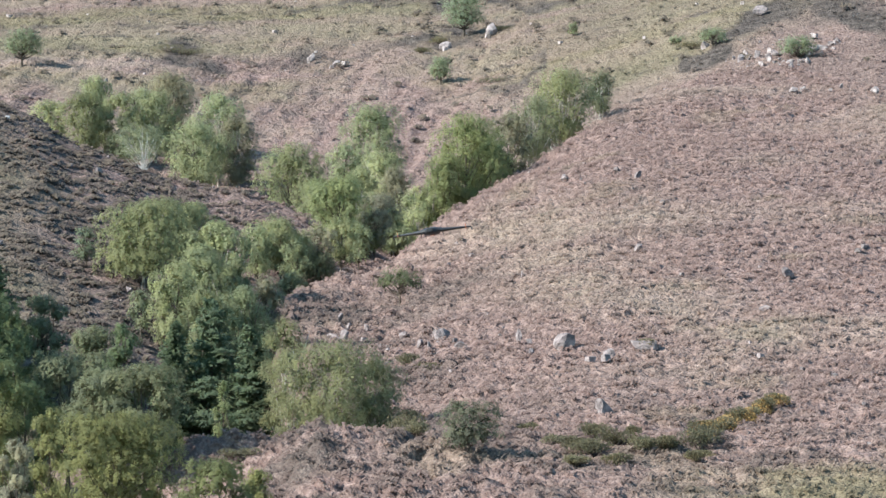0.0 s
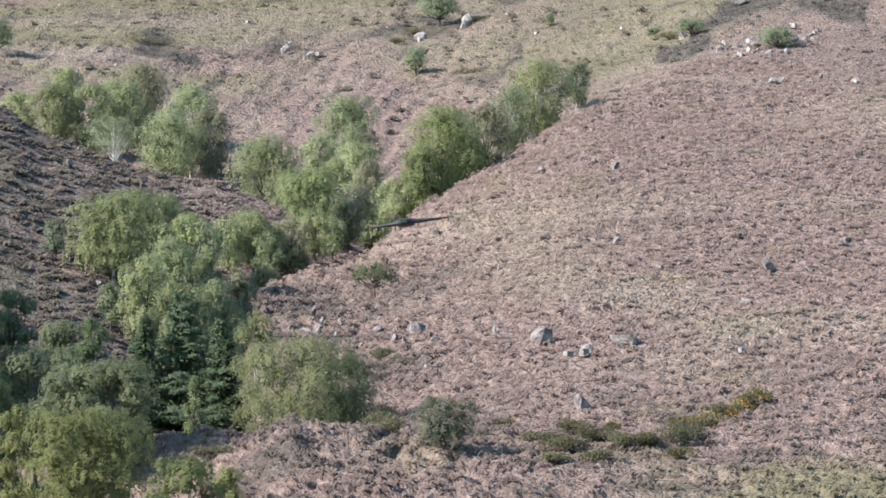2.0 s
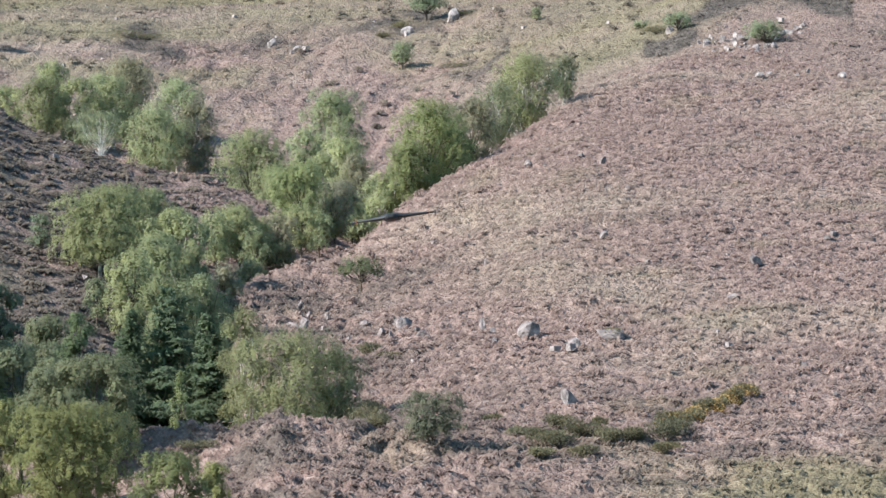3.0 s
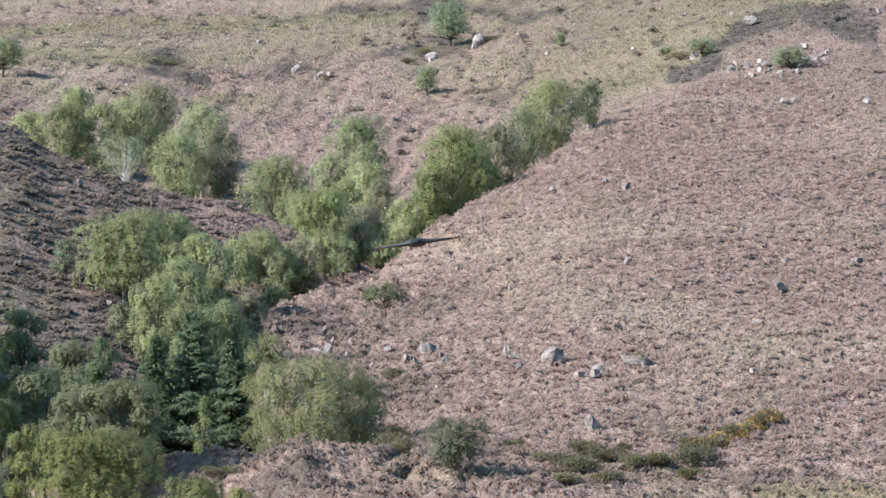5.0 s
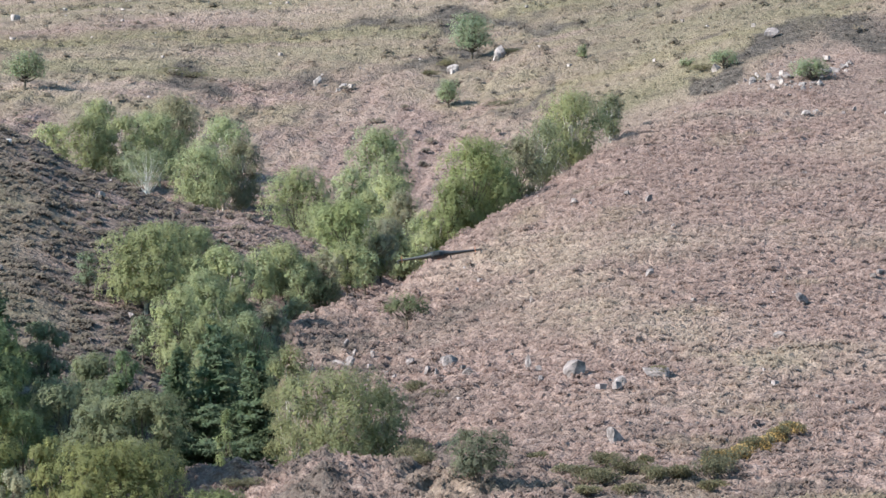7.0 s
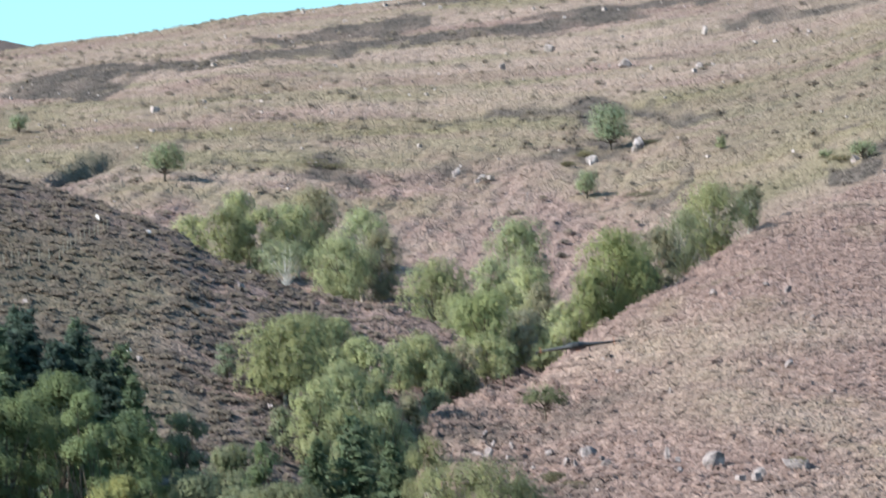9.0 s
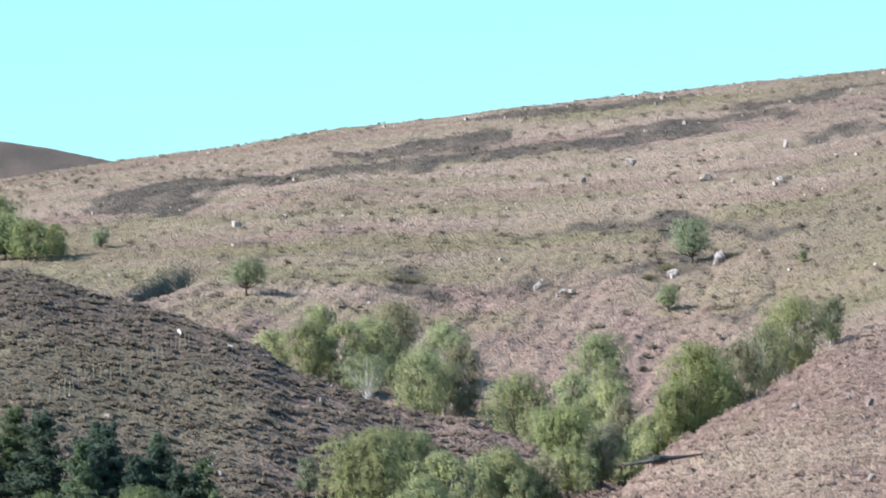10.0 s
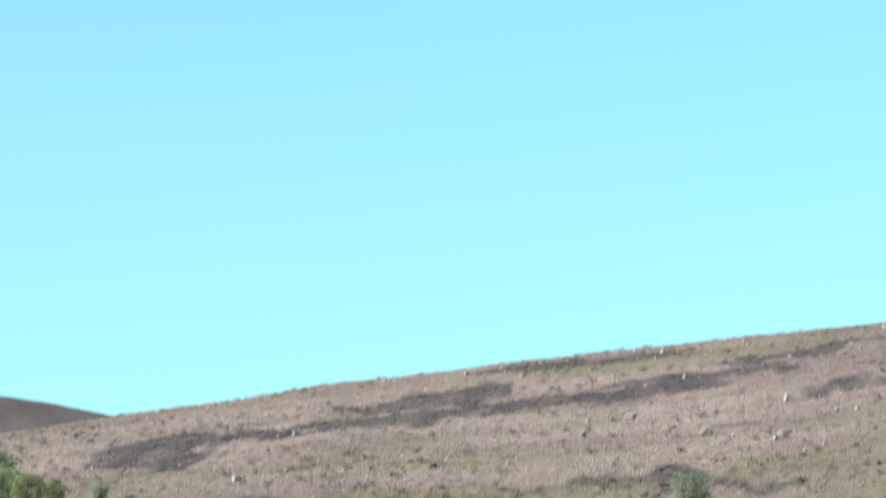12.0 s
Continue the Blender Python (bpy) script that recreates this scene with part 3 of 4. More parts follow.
def broadleaf(name, label, x, y, height, width, seed, leaf, bark, group, bare=0.05, hang=0.5, cover=0.62, size=0.085, stems=1, core=0.16, thick=1.0, flat=0.9, foot=0.48, spread=0.16, billow=0.0, category="tree"):
    """A broadleaved tree: trunk with limbs, and a domed crown of a few soft rounded masses of hanging leaf sprays round a shaded heart."""
    rng = np.random.default_rng(seed)
    thing = empty(name, pose(x, y, ground_at(x, y) - 0.1), label, category, group)
    width *= 1.4
    half, base = width / 2, (bare + spread * rng.uniform()) * height
    n = int((12 + 1.7 * width) * (1 - 0.35 * billow))
    up = (np.arange(n) + rng.uniform(0.2, 0.8, n)) / n
    full = rng.uniform(0.5, 0.66)
    dome = np.interp(up, (0, 0.3, full, 0.8, 0.92, 1), (foot * rng.uniform(0.75, 1.25), 0.86, 1.0, 0.86, 0.6, 0.2))
    rad = np.minimum(half * rng.uniform(0.32, 0.5, n) * (0.7 + 0.3 * dome), (height - base) * 0.34)
    out_to = np.maximum(0, half * dome - rad) * rng.uniform(0.85, 1.05, n)
    w = 2.4 * np.arange(n) + rng.uniform(0, 1.0, n) + 6 * rng.uniform()
    lobes = np.stack([out_to * np.cos(w), out_to * np.sin(w), np.clip(base + (height - base) * up, base + rad * 0.9, height - 0.93 * rad), rad], -1)
    skin = math.pi * width * (height - base)
    count = int(cover * skin / (1.25 * size ** 2))
    weight = rad ** 2 / np.sum(rad ** 2)
    clumps = int(22 + 7.0 * skin)
    pick = rng.choice(n, clumps, p=weight)
    d = on_ball(rng, clumps)
    d[:, 2] = np.where(d[:, 2] < -0.45, -d[:, 2] * 0.9, d[:, 2])
    heart = lobes[pick, :3] + d * np.array([1, 1, flat]) * (rad[pick] * rng.uniform(0.5 + 0.35 * billow, 1.1, clumps) ** 0.7)[:, None]
    round_out = heart - np.array([0, 0, base + 0.35 * (height - base)])
    round_out /= np.linalg.norm(round_out, axis=1)[:, None] + 1e-6
    turned = (0.55 + 0.35 * billow) * d + (0.6 - 0.3 * billow) * round_out + np.array([0, 0, 0.3 - 0.12 * billow])
    per = rng.integers(0, clumps, count)
    spots = heart[per] + rng.normal(size=(count, 3)) * (0.006 * width + 0.09) * (1 - 0.4 * billow) * np.array([1, 1, 1 + 1.4 * hang])
    spots[:, 2] -= np.abs(rng.normal(size=count)) * hang * 0.025 * height
    spots[:, 2] = np.maximum(spots[:, 2], 0.04 * height)
    v, f = leaves(rng, spots, size, hang, 1.5, turned[per] + rng.normal(size=(count, 3)) * 0.17)
    inner = int(core * (1 + 1.2 * billow) * skin / (0.86 * 0.2 ** 2))
    if inner:
        inside = rng.choice(n, inner, p=weight)
        deep = lobes[inside, :3] * np.array([0.85, 0.85, 0.95]) + on_ball(rng, inner) * (rad[inside] * rng.uniform(0.1, 0.6, inner))[:, None]
        v2, f2 = leaves(rng, deep, 0.2, hang, 1.0)
        v, f = np.concatenate([v, v2]), np.concatenate([f, f2 + len(v)])
    pieces = []
    tips = np.concatenate([lobes[:, :3], heart[rng.integers(0, clumps, n)] * 0.97])
    for k in range(stems):
        lean = (rng.normal() * 0.09 * width * (stems > 1), rng.normal() * 0.08 * width * (stems > 1))
        pieces.append(branches(rng, height * (1 if k == 0 else rng.uniform(0.7, 0.95)), [tuple(q) for q in tips[k::stems]], thick * (0.010 * height + 0.025) / stems ** 0.6, lean))
    part("trunk", mesh_of("trunk", *joined(pieces), bark, True), bark, thing)
    part("crown", mesh_of("crown", v, f, leaf), leaf, thing)
    return thing


def spruce(name, label, x, y, height, width, seed, group, leaf, fine=1.0):
    """A conifer: straight trunk with tiers of flat drooping boughs that grow shorter to the tip, round a dark heart."""
    rng = np.random.default_rng(seed)
    thing = empty(name, pose(x, y, ground_at(x, y) - 0.1), label, "conifer", group)
    pieces = [tube([(0, 0, height * s - 0.2) for s in np.linspace(0, 1, 6)], [0.02 * height * (1.05 - s) for s in np.linspace(0, 1, 6)], 7)]
    spots, deep = [], []
    levels = int(height * 1.7)
    for i in range(levels):
        s = 0.05 + 0.93 * i / levels
        reach = width * 0.55 * (1 - s ** 1.35) * rng.uniform(0.7, 1.15) + 0.2
        arms = int(10 - 4 * s)
        for k in range(arms):
            w = 2 * math.pi * (k + rng.uniform(0, 0.9)) / arms
            far = reach * rng.uniform(0.6, 1.2)
            z0 = height * min(0.985, s + rng.uniform(-0.45, 0.45) / levels)
            tip = (far * math.cos(w), far * math.sin(w), max(0.1, z0 - 0.16 * far + 0.05 * height * s))
            mid = (tip[0] * 0.55, tip[1] * 0.55, z0 - 0.01 * far)
            pieces.append(tube([(0, 0, z0), mid, tip], [0.04, 0.024, 0.006], 4))
            n = int((9 + 30 * far) * fine)
            q = rng.uniform(0.1, 1.0, n) ** 0.55
            p = np.outer((1 - q) ** 2, (0, 0, z0)) + np.outer(2 * q * (1 - q), mid) + np.outer(q * q, tip)
            across = rng.normal(size=n) * (0.06 + 0.16 * far * np.sin(2.7 * q))
            p += np.outer(across, (-math.sin(w), math.cos(w), 0))
            p[:, 2] -= np.abs(across) * 0.3 + np.abs(rng.normal(size=n)) * 0.1
            spots.append(p)
            m = 3 + int(4 * far)
            q = rng.uniform(0.05, 0.62, m)
            deep.append(np.outer(1 - q, (0, 0, z0)) + np.outer(q, tip) + rng.normal(size=(m, 3)) * 0.12 * far - np.array([0, 0, 0.12]))
    spots, deep = np.concatenate(spots), np.concatenate(deep)
    deep[:, 2] = np.maximum(deep[:, 2], 0.1)
    flat = spots * np.array([0.6, 0.6, 0]) / (np.linalg.norm(spots[:, :2], axis=1)[:, None] + 0.1) + np.array([0, 0, 0.8]) + rng.normal(size=spots.shape) * 0.3
    v, f = leaves(rng, spots, 0.12, 0.25, 2.0, flat)
    v2, f2 = leaves(rng, deep, 0.32, 0.5, 1.2)
    part("trunk", mesh_of("trunk", *joined(pieces), dark_bark, True), dark_bark, thing)
    part("crown", mesh_of("crown", np.concatenate([v, v2]), np.concatenate([f, f2 + len(v)]), leaf), leaf, thing)
    return thing


def bush(name, label, category, x, y, height, width, seed, leaf, group, count=1800, size=0.09, deep=None):
    """A rounded bush of several domes of leaves over short stems."""
    rng = np.random.default_rng(seed)
    thing = empty(name, pose(x, y, ground_at(x, y) - 0.08), label, category, group)
    n = 9
    w = rng.uniform(0, 2 * math.pi, n)
    d = rng.uniform(0, 0.7, n)
    deep = deep or width
    lobes = np.stack([np.cos(w) * d * width / 2, np.sin(w) * d * deep / 2, height * rng.uniform(0.3, 0.72, n)], -1)
    pick = rng.integers(0, n, count)
    spots = lobes[pick] + on_ball(rng, count) * rng.uniform(0.5, 1.05, count)[:, None] * np.array([width * 0.24, deep * 0.24, height * 0.33])
    spots[:, 2] = np.abs(spots[:, 2]) + 0.03
    stems = joined([tube([(0, 0, -0.1), tuple(q * 0.5), tuple(q)], [0.05 * height ** 0.5, 0.03, 0.01], 5) for q in lobes])
    part("stems", mesh_of("stems", *stems, dark_bark, True), dark_bark, thing)
    part("foliage", mesh_of("foliage", *leaves(rng, spots, size), leaf), leaf, thing)
    return thing


BIRCHES = [
    (-43.6, 503.1, 6.3, 4.3), (-39.2, 496.5, 8.2, 4.5), (-38.8, 504.5, 8.8, 4.0), (-35.7, 498.7, 8.4, 3.6),
    (-30.7, 509.1, 9.6, 5.7), (-31.8, 502.0, 8.3, 5.0), (-34.0, 506.9, 7.8, 3.3), (-24.4, 493.4, 10.4, 5.2),
    (-26.2, 485.3, 8.9, 6.3), (-22.2, 489.5, 8.9, 3.9), (-15.3, 461.7, 12.7, 6.9), (-7.5, 484.9, 11.5, 6.4),
    (-10.6, 477.9, 8.6, 3.3), (-6.6, 474.0, 8.8, 4.6), (-6.2, 428.0, 5.5, 4.1), (-2.3, 437.0, 9.3, 4.3),
    (-15.2, 407.7, 4.8, 4.2), (-12.8, 403.8, 4.9, 2.8),
    (-12.7, 454.8, 9.6, 4.0), (-4.9, 466.0, 8.5, 3.8), (-16.4, 399.7, 5.4, 3.0), (-8.3, 461.9, 9.4, 3.5),
]
LUSH = [
    (-9.6, 417.9, 7.3, 5.2), (2.3, 440.0, 12.5, 7.0), (0.2, 436.0, 10.8, 3.9), (6.8, 449.9, 9.1, 4.3),
    (-13.3, 392.8, 3.9, 2.5), (-20.7, 349.4, 8.0, 3.8), (-14.9, 337.7, 10.9, 4.1), (-17.7, 335.5, 10.7, 3.1),
    (-23.5, 351.2, 3.7, 1.8), (-14.2, 359.7, 8.7, 2.6),
    (-7.5, 419.9, 2.5, 3.7), (-4.5, 428.0, 3.8, 3.3), (-11.3, 403.8, 3.3, 3.3), (-1.3, 440.0, 9.7, 3.1),
    (4.2, 446.0, 10.1, 5.0),
]
CREST = [
    (9.2, 457.9, 10.1, 4.7), (12.3, 465.8, 11.5, 6.4), (16.6, 474.7, 7.1, 2.7),
]
EDGE = [
    (-14.4, 401.7, 6.1, 2.8), (-12.9, 397.8, 5.6, 2.4), (-11.0, 404.8, 5.1, 2.8), (-9.2, 407.9, 5.5, 2.7),
    (-7.7, 412.9, 4.3, 2.3), (-6.4, 420.0, 4.6, 2.8), (-4.9, 428.0, 4.8, 2.3),
]
CLUSTER = [
    (-24.6, 371.2, 7.5, 6.5), (-23.8, 385.3, 6.3, 5.6), (-21.4, 389.4, 6.6, 3.8), (-18.6, 369.5, 10.3, 5.4),
    (-18.9, 357.5, 9.8, 4.7), (-16.6, 361.6, 10.9, 3.3),
]
SCATTERED = [
    (-3.5, 368.4, 2.3, 3.2), (-53.8, 580.3, 4.8, 4.7), (2.8, 600.5, 6.3, 5.3), (-0.3, 566.0, 3.6, 3.1), (16.6, 580.0, 1.9, 1.4),
    (31.8, 534.6, 2.3, 3.2), (28.1, 546.8, 1.0, 1.6), (39.9, 509.7, 2.7, 4.1), (-81.1, 649.7, 2.8, 2.6), (-29.5, 373.8, 3.3, 1.8),
]
NEAR = [
    (-18.8, 282.4, 8.5, 4.8), (-23.9, 287.0, 9.8, 5.4), (-21.5, 283.2, 8.6, 4.0), (-25.4, 273.8, 8.6, 3.9),
    (-27.6, 283.7, 9.6, 2.6), (-23.5, 302.1, 10.0, 3.7), (-21.2, 299.3, 10.5, 2.7), (-28.0, 316.8, 8.2, 3.0),
    (-29.1, 304.6, 9.1, 3.1),
]
THICKET = [
    (-92.3, 633.3, 7.0, 5.5), (-88.4, 628.8, 6.0, 4.8), (-96.2, 632.7, 8.0, 6.3), (-95.2, 646.0, 8.6, 6.0),
    (-100.4, 650.0, 10.5, 7.0), (-86.0, 634.0, 5.2, 4.0),
]
VALLEY = [
    (-33.4, 288.1, 15.8, 5.0), (-35.9, 282.7, 14.4, 5.3), (-29.3, 288.5, 13.2, 5.0),
    (-38.6, 282.4, 15.4, 4.2), (-31.2, 283.3, 14.6, 3.3), (-37.5, 280.5, 14.3, 4.2),
]
BRIGHT = [
    (-18.1, 249.3, 8.0, 6.2), (-22.8, 238.9, 6.6, 2.0), (-22.5, 257.0, 7.7, 2.5), (-12.1, 237.7, 5.8, 3.4),
    (-10.1, 243.8, 4.8, 1.8), (-27.4, 270.6, 10.4, 4.3), (-27.9, 248.4, 8.3, 3.4),
]
WILLOWS = [
    (-7.4, 296.9, 7.2, 6.9), (-10.8, 305.8, 11.4, 3.1), (-4.4, 299.0, 5.4, 3.8),
]
SPRUCES = [
    (-16.1, 313.6, 13.3, 8.5), (-12.8, 310.7, 10.8, 4.3),
    (-18.8, 315.4, 10.5, 3.9),
    (-18.5, 311.5, 11.0, 3.4), (-13.4, 310.7, 12.1, 3.4),
]
PLANTATION = [
    (-39.7, 322.6, 12.4, 8.0), (-40.6, 315.4, 12.7, 6.2), (-35.8, 320.0, 12.2, 6.7), (-36.7, 313.9, 12.5, 5.8),
    (-32.5, 318.3, 12.0, 5.5), (-33.7, 313.2, 12.4, 4.6), (-43.8, 319.0, 13.7, 7.5), (-46.9, 326.6, 12.4, 7.7),
    (-48.6, 323.4, 12.0, 6.4), (-40.7, 325.5, 12.3, 6.8), (-36.3, 324.0, 11.9, 5.6),
    (-36.1, 314.9, 12.1, 4.7), (-32.7, 313.3, 12.0, 4.3), (-30.8, 310.5, 11.2, 3.1),
]
SAPLINGS = [
    (-14.3, 292.6, 7.4, 1.1),
]
BARE = [
    (-32.3, 486.9, 7.6, 5.8),
]
HOLLIES = [
    (1.7, 272.0, 3.1, 3.6),
]


def plant_trees():
    for i, (x, y, h, w) in enumerate(BIRCHES):
        broadleaf("birch_tree", "light green birch in new leaf in the gully", x, y, h, w, 100 + i, (birch_leaf, grove_leaf, birch_leaf, birch_leaf, dull_leaf)[i % 5], (dark_bark, birch_bark)[i % 2], "gully birches", bare=0.04, spread=0.1, hang=0.7, foot=0.72, billow=0.5)
    for i, (x, y, h, w) in enumerate(LUSH):
        broadleaf("green_tree", "fresh green leafy tree at the gully edge", x, y, h, w, 200 + i, (lush_leaf, lush_leaf, lush_leaf, dull_leaf, olive_leaf, grove_leaf, grove_leaf, grove_leaf, olive_leaf, dull_leaf, lush_leaf, birch_leaf, olive_leaf)[i % 13], dark_bark, "gully trees", bare=0.03, spread=0.1, hang=0.7, foot=0.72, billow=0.7)
    for i, (x, y, h, w) in enumerate(CREST):
        broadleaf("birch_tree", "olive green birch on the edge of the spur", x, y, h, w, 300 + i, (olive_leaf, birch_leaf, olive_leaf)[i % 3], birch_bark, "spur birches", bare=0.2, hang=0.7, thick=1.4)
    for i, (x, y, h, w) in enumerate(EDGE):
        broadleaf("birch_tree", "slender olive green birch behind the foot of the spur", x, y, h, w, 350 + i, (birch_leaf, grove_leaf, dull_leaf)[i % 3], dark_bark, "gully birches", bare=0.08, hang=0.7, foot=0.7, billow=0.6)
    for i, (x, y, h, w) in enumerate(CLUSTER):
        broadleaf("birch_tree", "dense olive green birch at the foot of the dark hill", x, y, h, w, 330 + i, grove_leaf, birch_bark, "hill foot birches", bare=0.0, spread=0.06, hang=0.6, foot=0.85, cover=0.7, thick=1.2, billow=1.0)
    for i, (x, y, h, w) in enumerate(SCATTERED):
        broadleaf("thorn_tree", "small green thorn tree alone on open moor", x, y, h * (1.03 if i else 1.35), w * 0.97, 400 + i, rowan_leaf if i else thorn_leaf, dark_bark, "scattered thorns", bare=0.14 if i else 0.42, hang=0.25, cover=0.5, core=0.2, foot=1.0, spread=0.06, size=max(0.075, min(0.09, 0.022 * h)), thick=1.6)
    for i, (x, y, h, w) in enumerate(THICKET):
        broadleaf("thorn_tree", "dense green thorn thicket beside the ravine", x, y, h, w, 450 + i, lush_leaf, dark_bark, "thorn thicket", bare=0.0, spread=0.0, hang=0.1, foot=1.0, billow=0.6)
    for i, (x, y, h, w) in enumerate(NEAR):
        broadleaf("birch_tree", "broad olive green birch in the wooded valley bottom", x, y, h, w, 500 + i, (olive_leaf, olive_leaf, olive_leaf, valley_leaf, valley_leaf, olive_leaf, valley_leaf, olive_leaf, valley_leaf)[i % 9], dark_bark, "valley birches", bare=0.08, size=0.072, flat=0.6, billow=1.0)
    for i, (x, y, h, w) in enumerate(VALLEY):
        broadleaf("green_tree", "tall deep green leafy tree in the wooded valley bottom", x, y, h, w, 520 + i, valley_leaf, dark_bark, "valley trees", bare=0.08, size=0.075, flat=0.7, billow=1.0)
    for i, (x, y, h, w) in enumerate(BRIGHT):
        broadleaf("birch_tree", "yellowish green birch in sun in the wooded valley bottom", x, y, h, w, 560 + i, dull_leaf if i == 1 else sunny_leaf, dark_bark, "valley birches", bare=0.06, size=0.062, flat=0.7, billow=1.0)
    for i, (x, y, h, w) in enumerate(WILLOWS):
        broadleaf("willow_tree", "spreading grey-green willow with several pale stems", x, y, h * 1.07, w * 0.95, 600 + i, willow_leaf, birch_bark, "willows", bare=0.04, hang=0.6, cover=0.55, size=0.06, stems=4 if w > 3.5 else 1, core=0.08, foot=0.8, billow=0.6)
    for i, (x, y, h, w) in enumerate(SPRUCES):
        spruce("spruce_tree", "dark green spruce with drooping layered boughs", x, y, h, w * 1.25, 700 + i, "spruces", needle)
    for i, (x, y, h, w) in enumerate(PLANTATION):
        spruce("spruce_tree", "very dark spruce in a close-set stand", x, y, h, w * 1.35, 730 + i, "spruce stand", needle if i % 3 == 1 else dark_needle, 1.0)
    for i, (x, y, h, w) in enumerate(SAPLINGS):
        broadleaf("sapling", "slim pale green sapling before the dark spruce", x, y, h, w, 800 + i, lush_leaf, dark_bark, "saplings", bare=0.03, size=0.06)
    for i, (x, y, h, w) in enumerate(BARE):
        broadleaf("birch_tree", "grey nearly bare birch with white stems", x, y, h, w, 850 + i, grey_twig, pale_bark, "gully birches", bare=0.3, hang=0.2, cover=0.22, size=0.07, stems=4, core=0.0, thick=1.5)
    for i, (x, y, h, w) in enumerate(HOLLIES):
        broadleaf("holly_bush", "dense dark green holly bush among the bracken", x, y, h * 1.1, w * 0.9, 900 + i, holly_leaf, dark_bark, "hollies", bare=0.05, hang=0.0, cover=0.6, size=0.06, stems=3, foot=0.7, category="bush")


plant_trees()


# ---- boulders ----
def boulder(name, label, x, y, wide, tall, seed, group, rock=granite, lift=0.4):
    rng = np.random.default_rng(seed)
    bm = bmesh.new()
    bmesh.ops.create_icosphere(bm, subdivisions=2, radius=0.5)
    cut = on_ball(rng, 9)
    for v in bm.verts:
        p = np.array(v.co)
        for c in cut:
            over = p @ c - 0.24
            if over > 0:
                p = p - c * over
        v.co = Vector(p * rng.uniform(0.98, 1.02)) * 1.5
    me = bpy.data.meshes.new(name)
    bm.to_mesh(me)
    bm.free()
    me.materials.append(rock)
    ob = new(name, me)
    ob.matrix_world = pose(x, y, ground_at(x, y) + tall * lift, rng.uniform(-12, 12), rng.uniform(-12, 12), rng.uniform(0, 360)) @ Matrix.Diagonal((wide, wide * rng.uniform(0.6, 0.9), tall * 1.35, 1))
    return tagged(ob, label, "boulder", group)


BOULDERS = [
    (-8.4, 345.1, 0.76, 0.51), (-7.8, 343.4, 0.42, 0.34), (-7.3, 347.2, 0.43, 0.34), (-5.9, 347.9, 0.51, 0.6),
    (-4.6, 332.0, 0.29, 0.37), (-0.0, 331.0, 0.89, 0.57), (1.1, 326.0, 0.8, 0.4), (-1.7, 330.2, 0.49, 0.49),
    (-3.1, 340.7, 0.59, 0.5), (-0.5, 332.2, 0.49, 0.41), (10.2, 286.8, 1.06, 0.85), (14.2, 312.9, 1.85, 0.77),
    (11.3, 310.5, 0.92, 0.69), (8.4, 317.4, 1.4, 0.78), (5.4, 324.0, 0.4, 0.8), (15.7, 362.7, 0.8, 0.62),
    (17.6, 409.4, 0.81, 0.6), (26.4, 344.7, 1.1, 0.59), (23.5, 328.9, 0.65, 0.49), (11.1, 415.4, 0.77, 0.61),
    (-7.5, 343.2, 0.59, 0.59), (-8.0, 351.2, 0.52, 0.43), (6.2, 317.4, 0.47, 0.39), (19.0, 391.5, 0.43, 0.39),
    (14.8, 375.7, 0.42, 0.37), (38.3, 550.7, 1.63, 0.95), (-13.2, 400.5, 0.59, 0.59), (-25.5, 367.1, 0.45, 0.45),
    (-32.5, 426.8, 0.58, 0.74), (6.3, 357.8, 0.4, 0.38), (-1.0, 326.7, 0.5, 0.4),
]
STONES = [
    (31.1, 537.6, 1.19, 0.79), (40.6, 505.1, 0.87, 0.62), (44.4, 515.6, 0.89, 0.51), (42.6, 514.0, 1.39, 0.57),
    (38.5, 501.5, 1.11, 0.43), (37.9, 478.5, 0.71, 0.53), (36.8, 476.8, 0.82, 0.47), (42.0, 478.4, 0.47, 0.47),
    (45.2, 473.8, 0.94, 0.58), (0.4, 592.2, 1.31, 1.02), (6.0, 595.7, 1.32, 1.17), (-17.2, 589.2, 1.16, 1.16),
    (-13.7, 584.8, 1.01, 0.57), (-35.9, 598.9, 1.92, 0.88), (-63.4, 666.7, 1.32, 0.99), (0.3, 592.2, 0.87, 1.31),
    (-13.3, 707.9, 1.39, 0.87), (16.0, 672.3, 0.99, 0.83), (18.4, 732.5, 0.81, 1.08), (-6.2, 736.2, 1.63, 1.09),
    (5.3, 697.0, 2.23, 1.03), (6.6, 598.5, 1.76, 1.47), (-42.4, 441.5, 0.54, 0.54), (-38.0, 377.6, 0.56, 0.47),
    (-47.6, 443.5, 0.55, 0.55),
]
RUBBLE = [
    (34.2, 512.1), (35.8, 517.3), (35.5, 507.0), (38.1, 523.1), (37.5, 510.9), (37.9, 505.8), (40.5, 510.9), (41.9, 512.8),
    (43.7, 515.6), (38.9, 502.2),
]


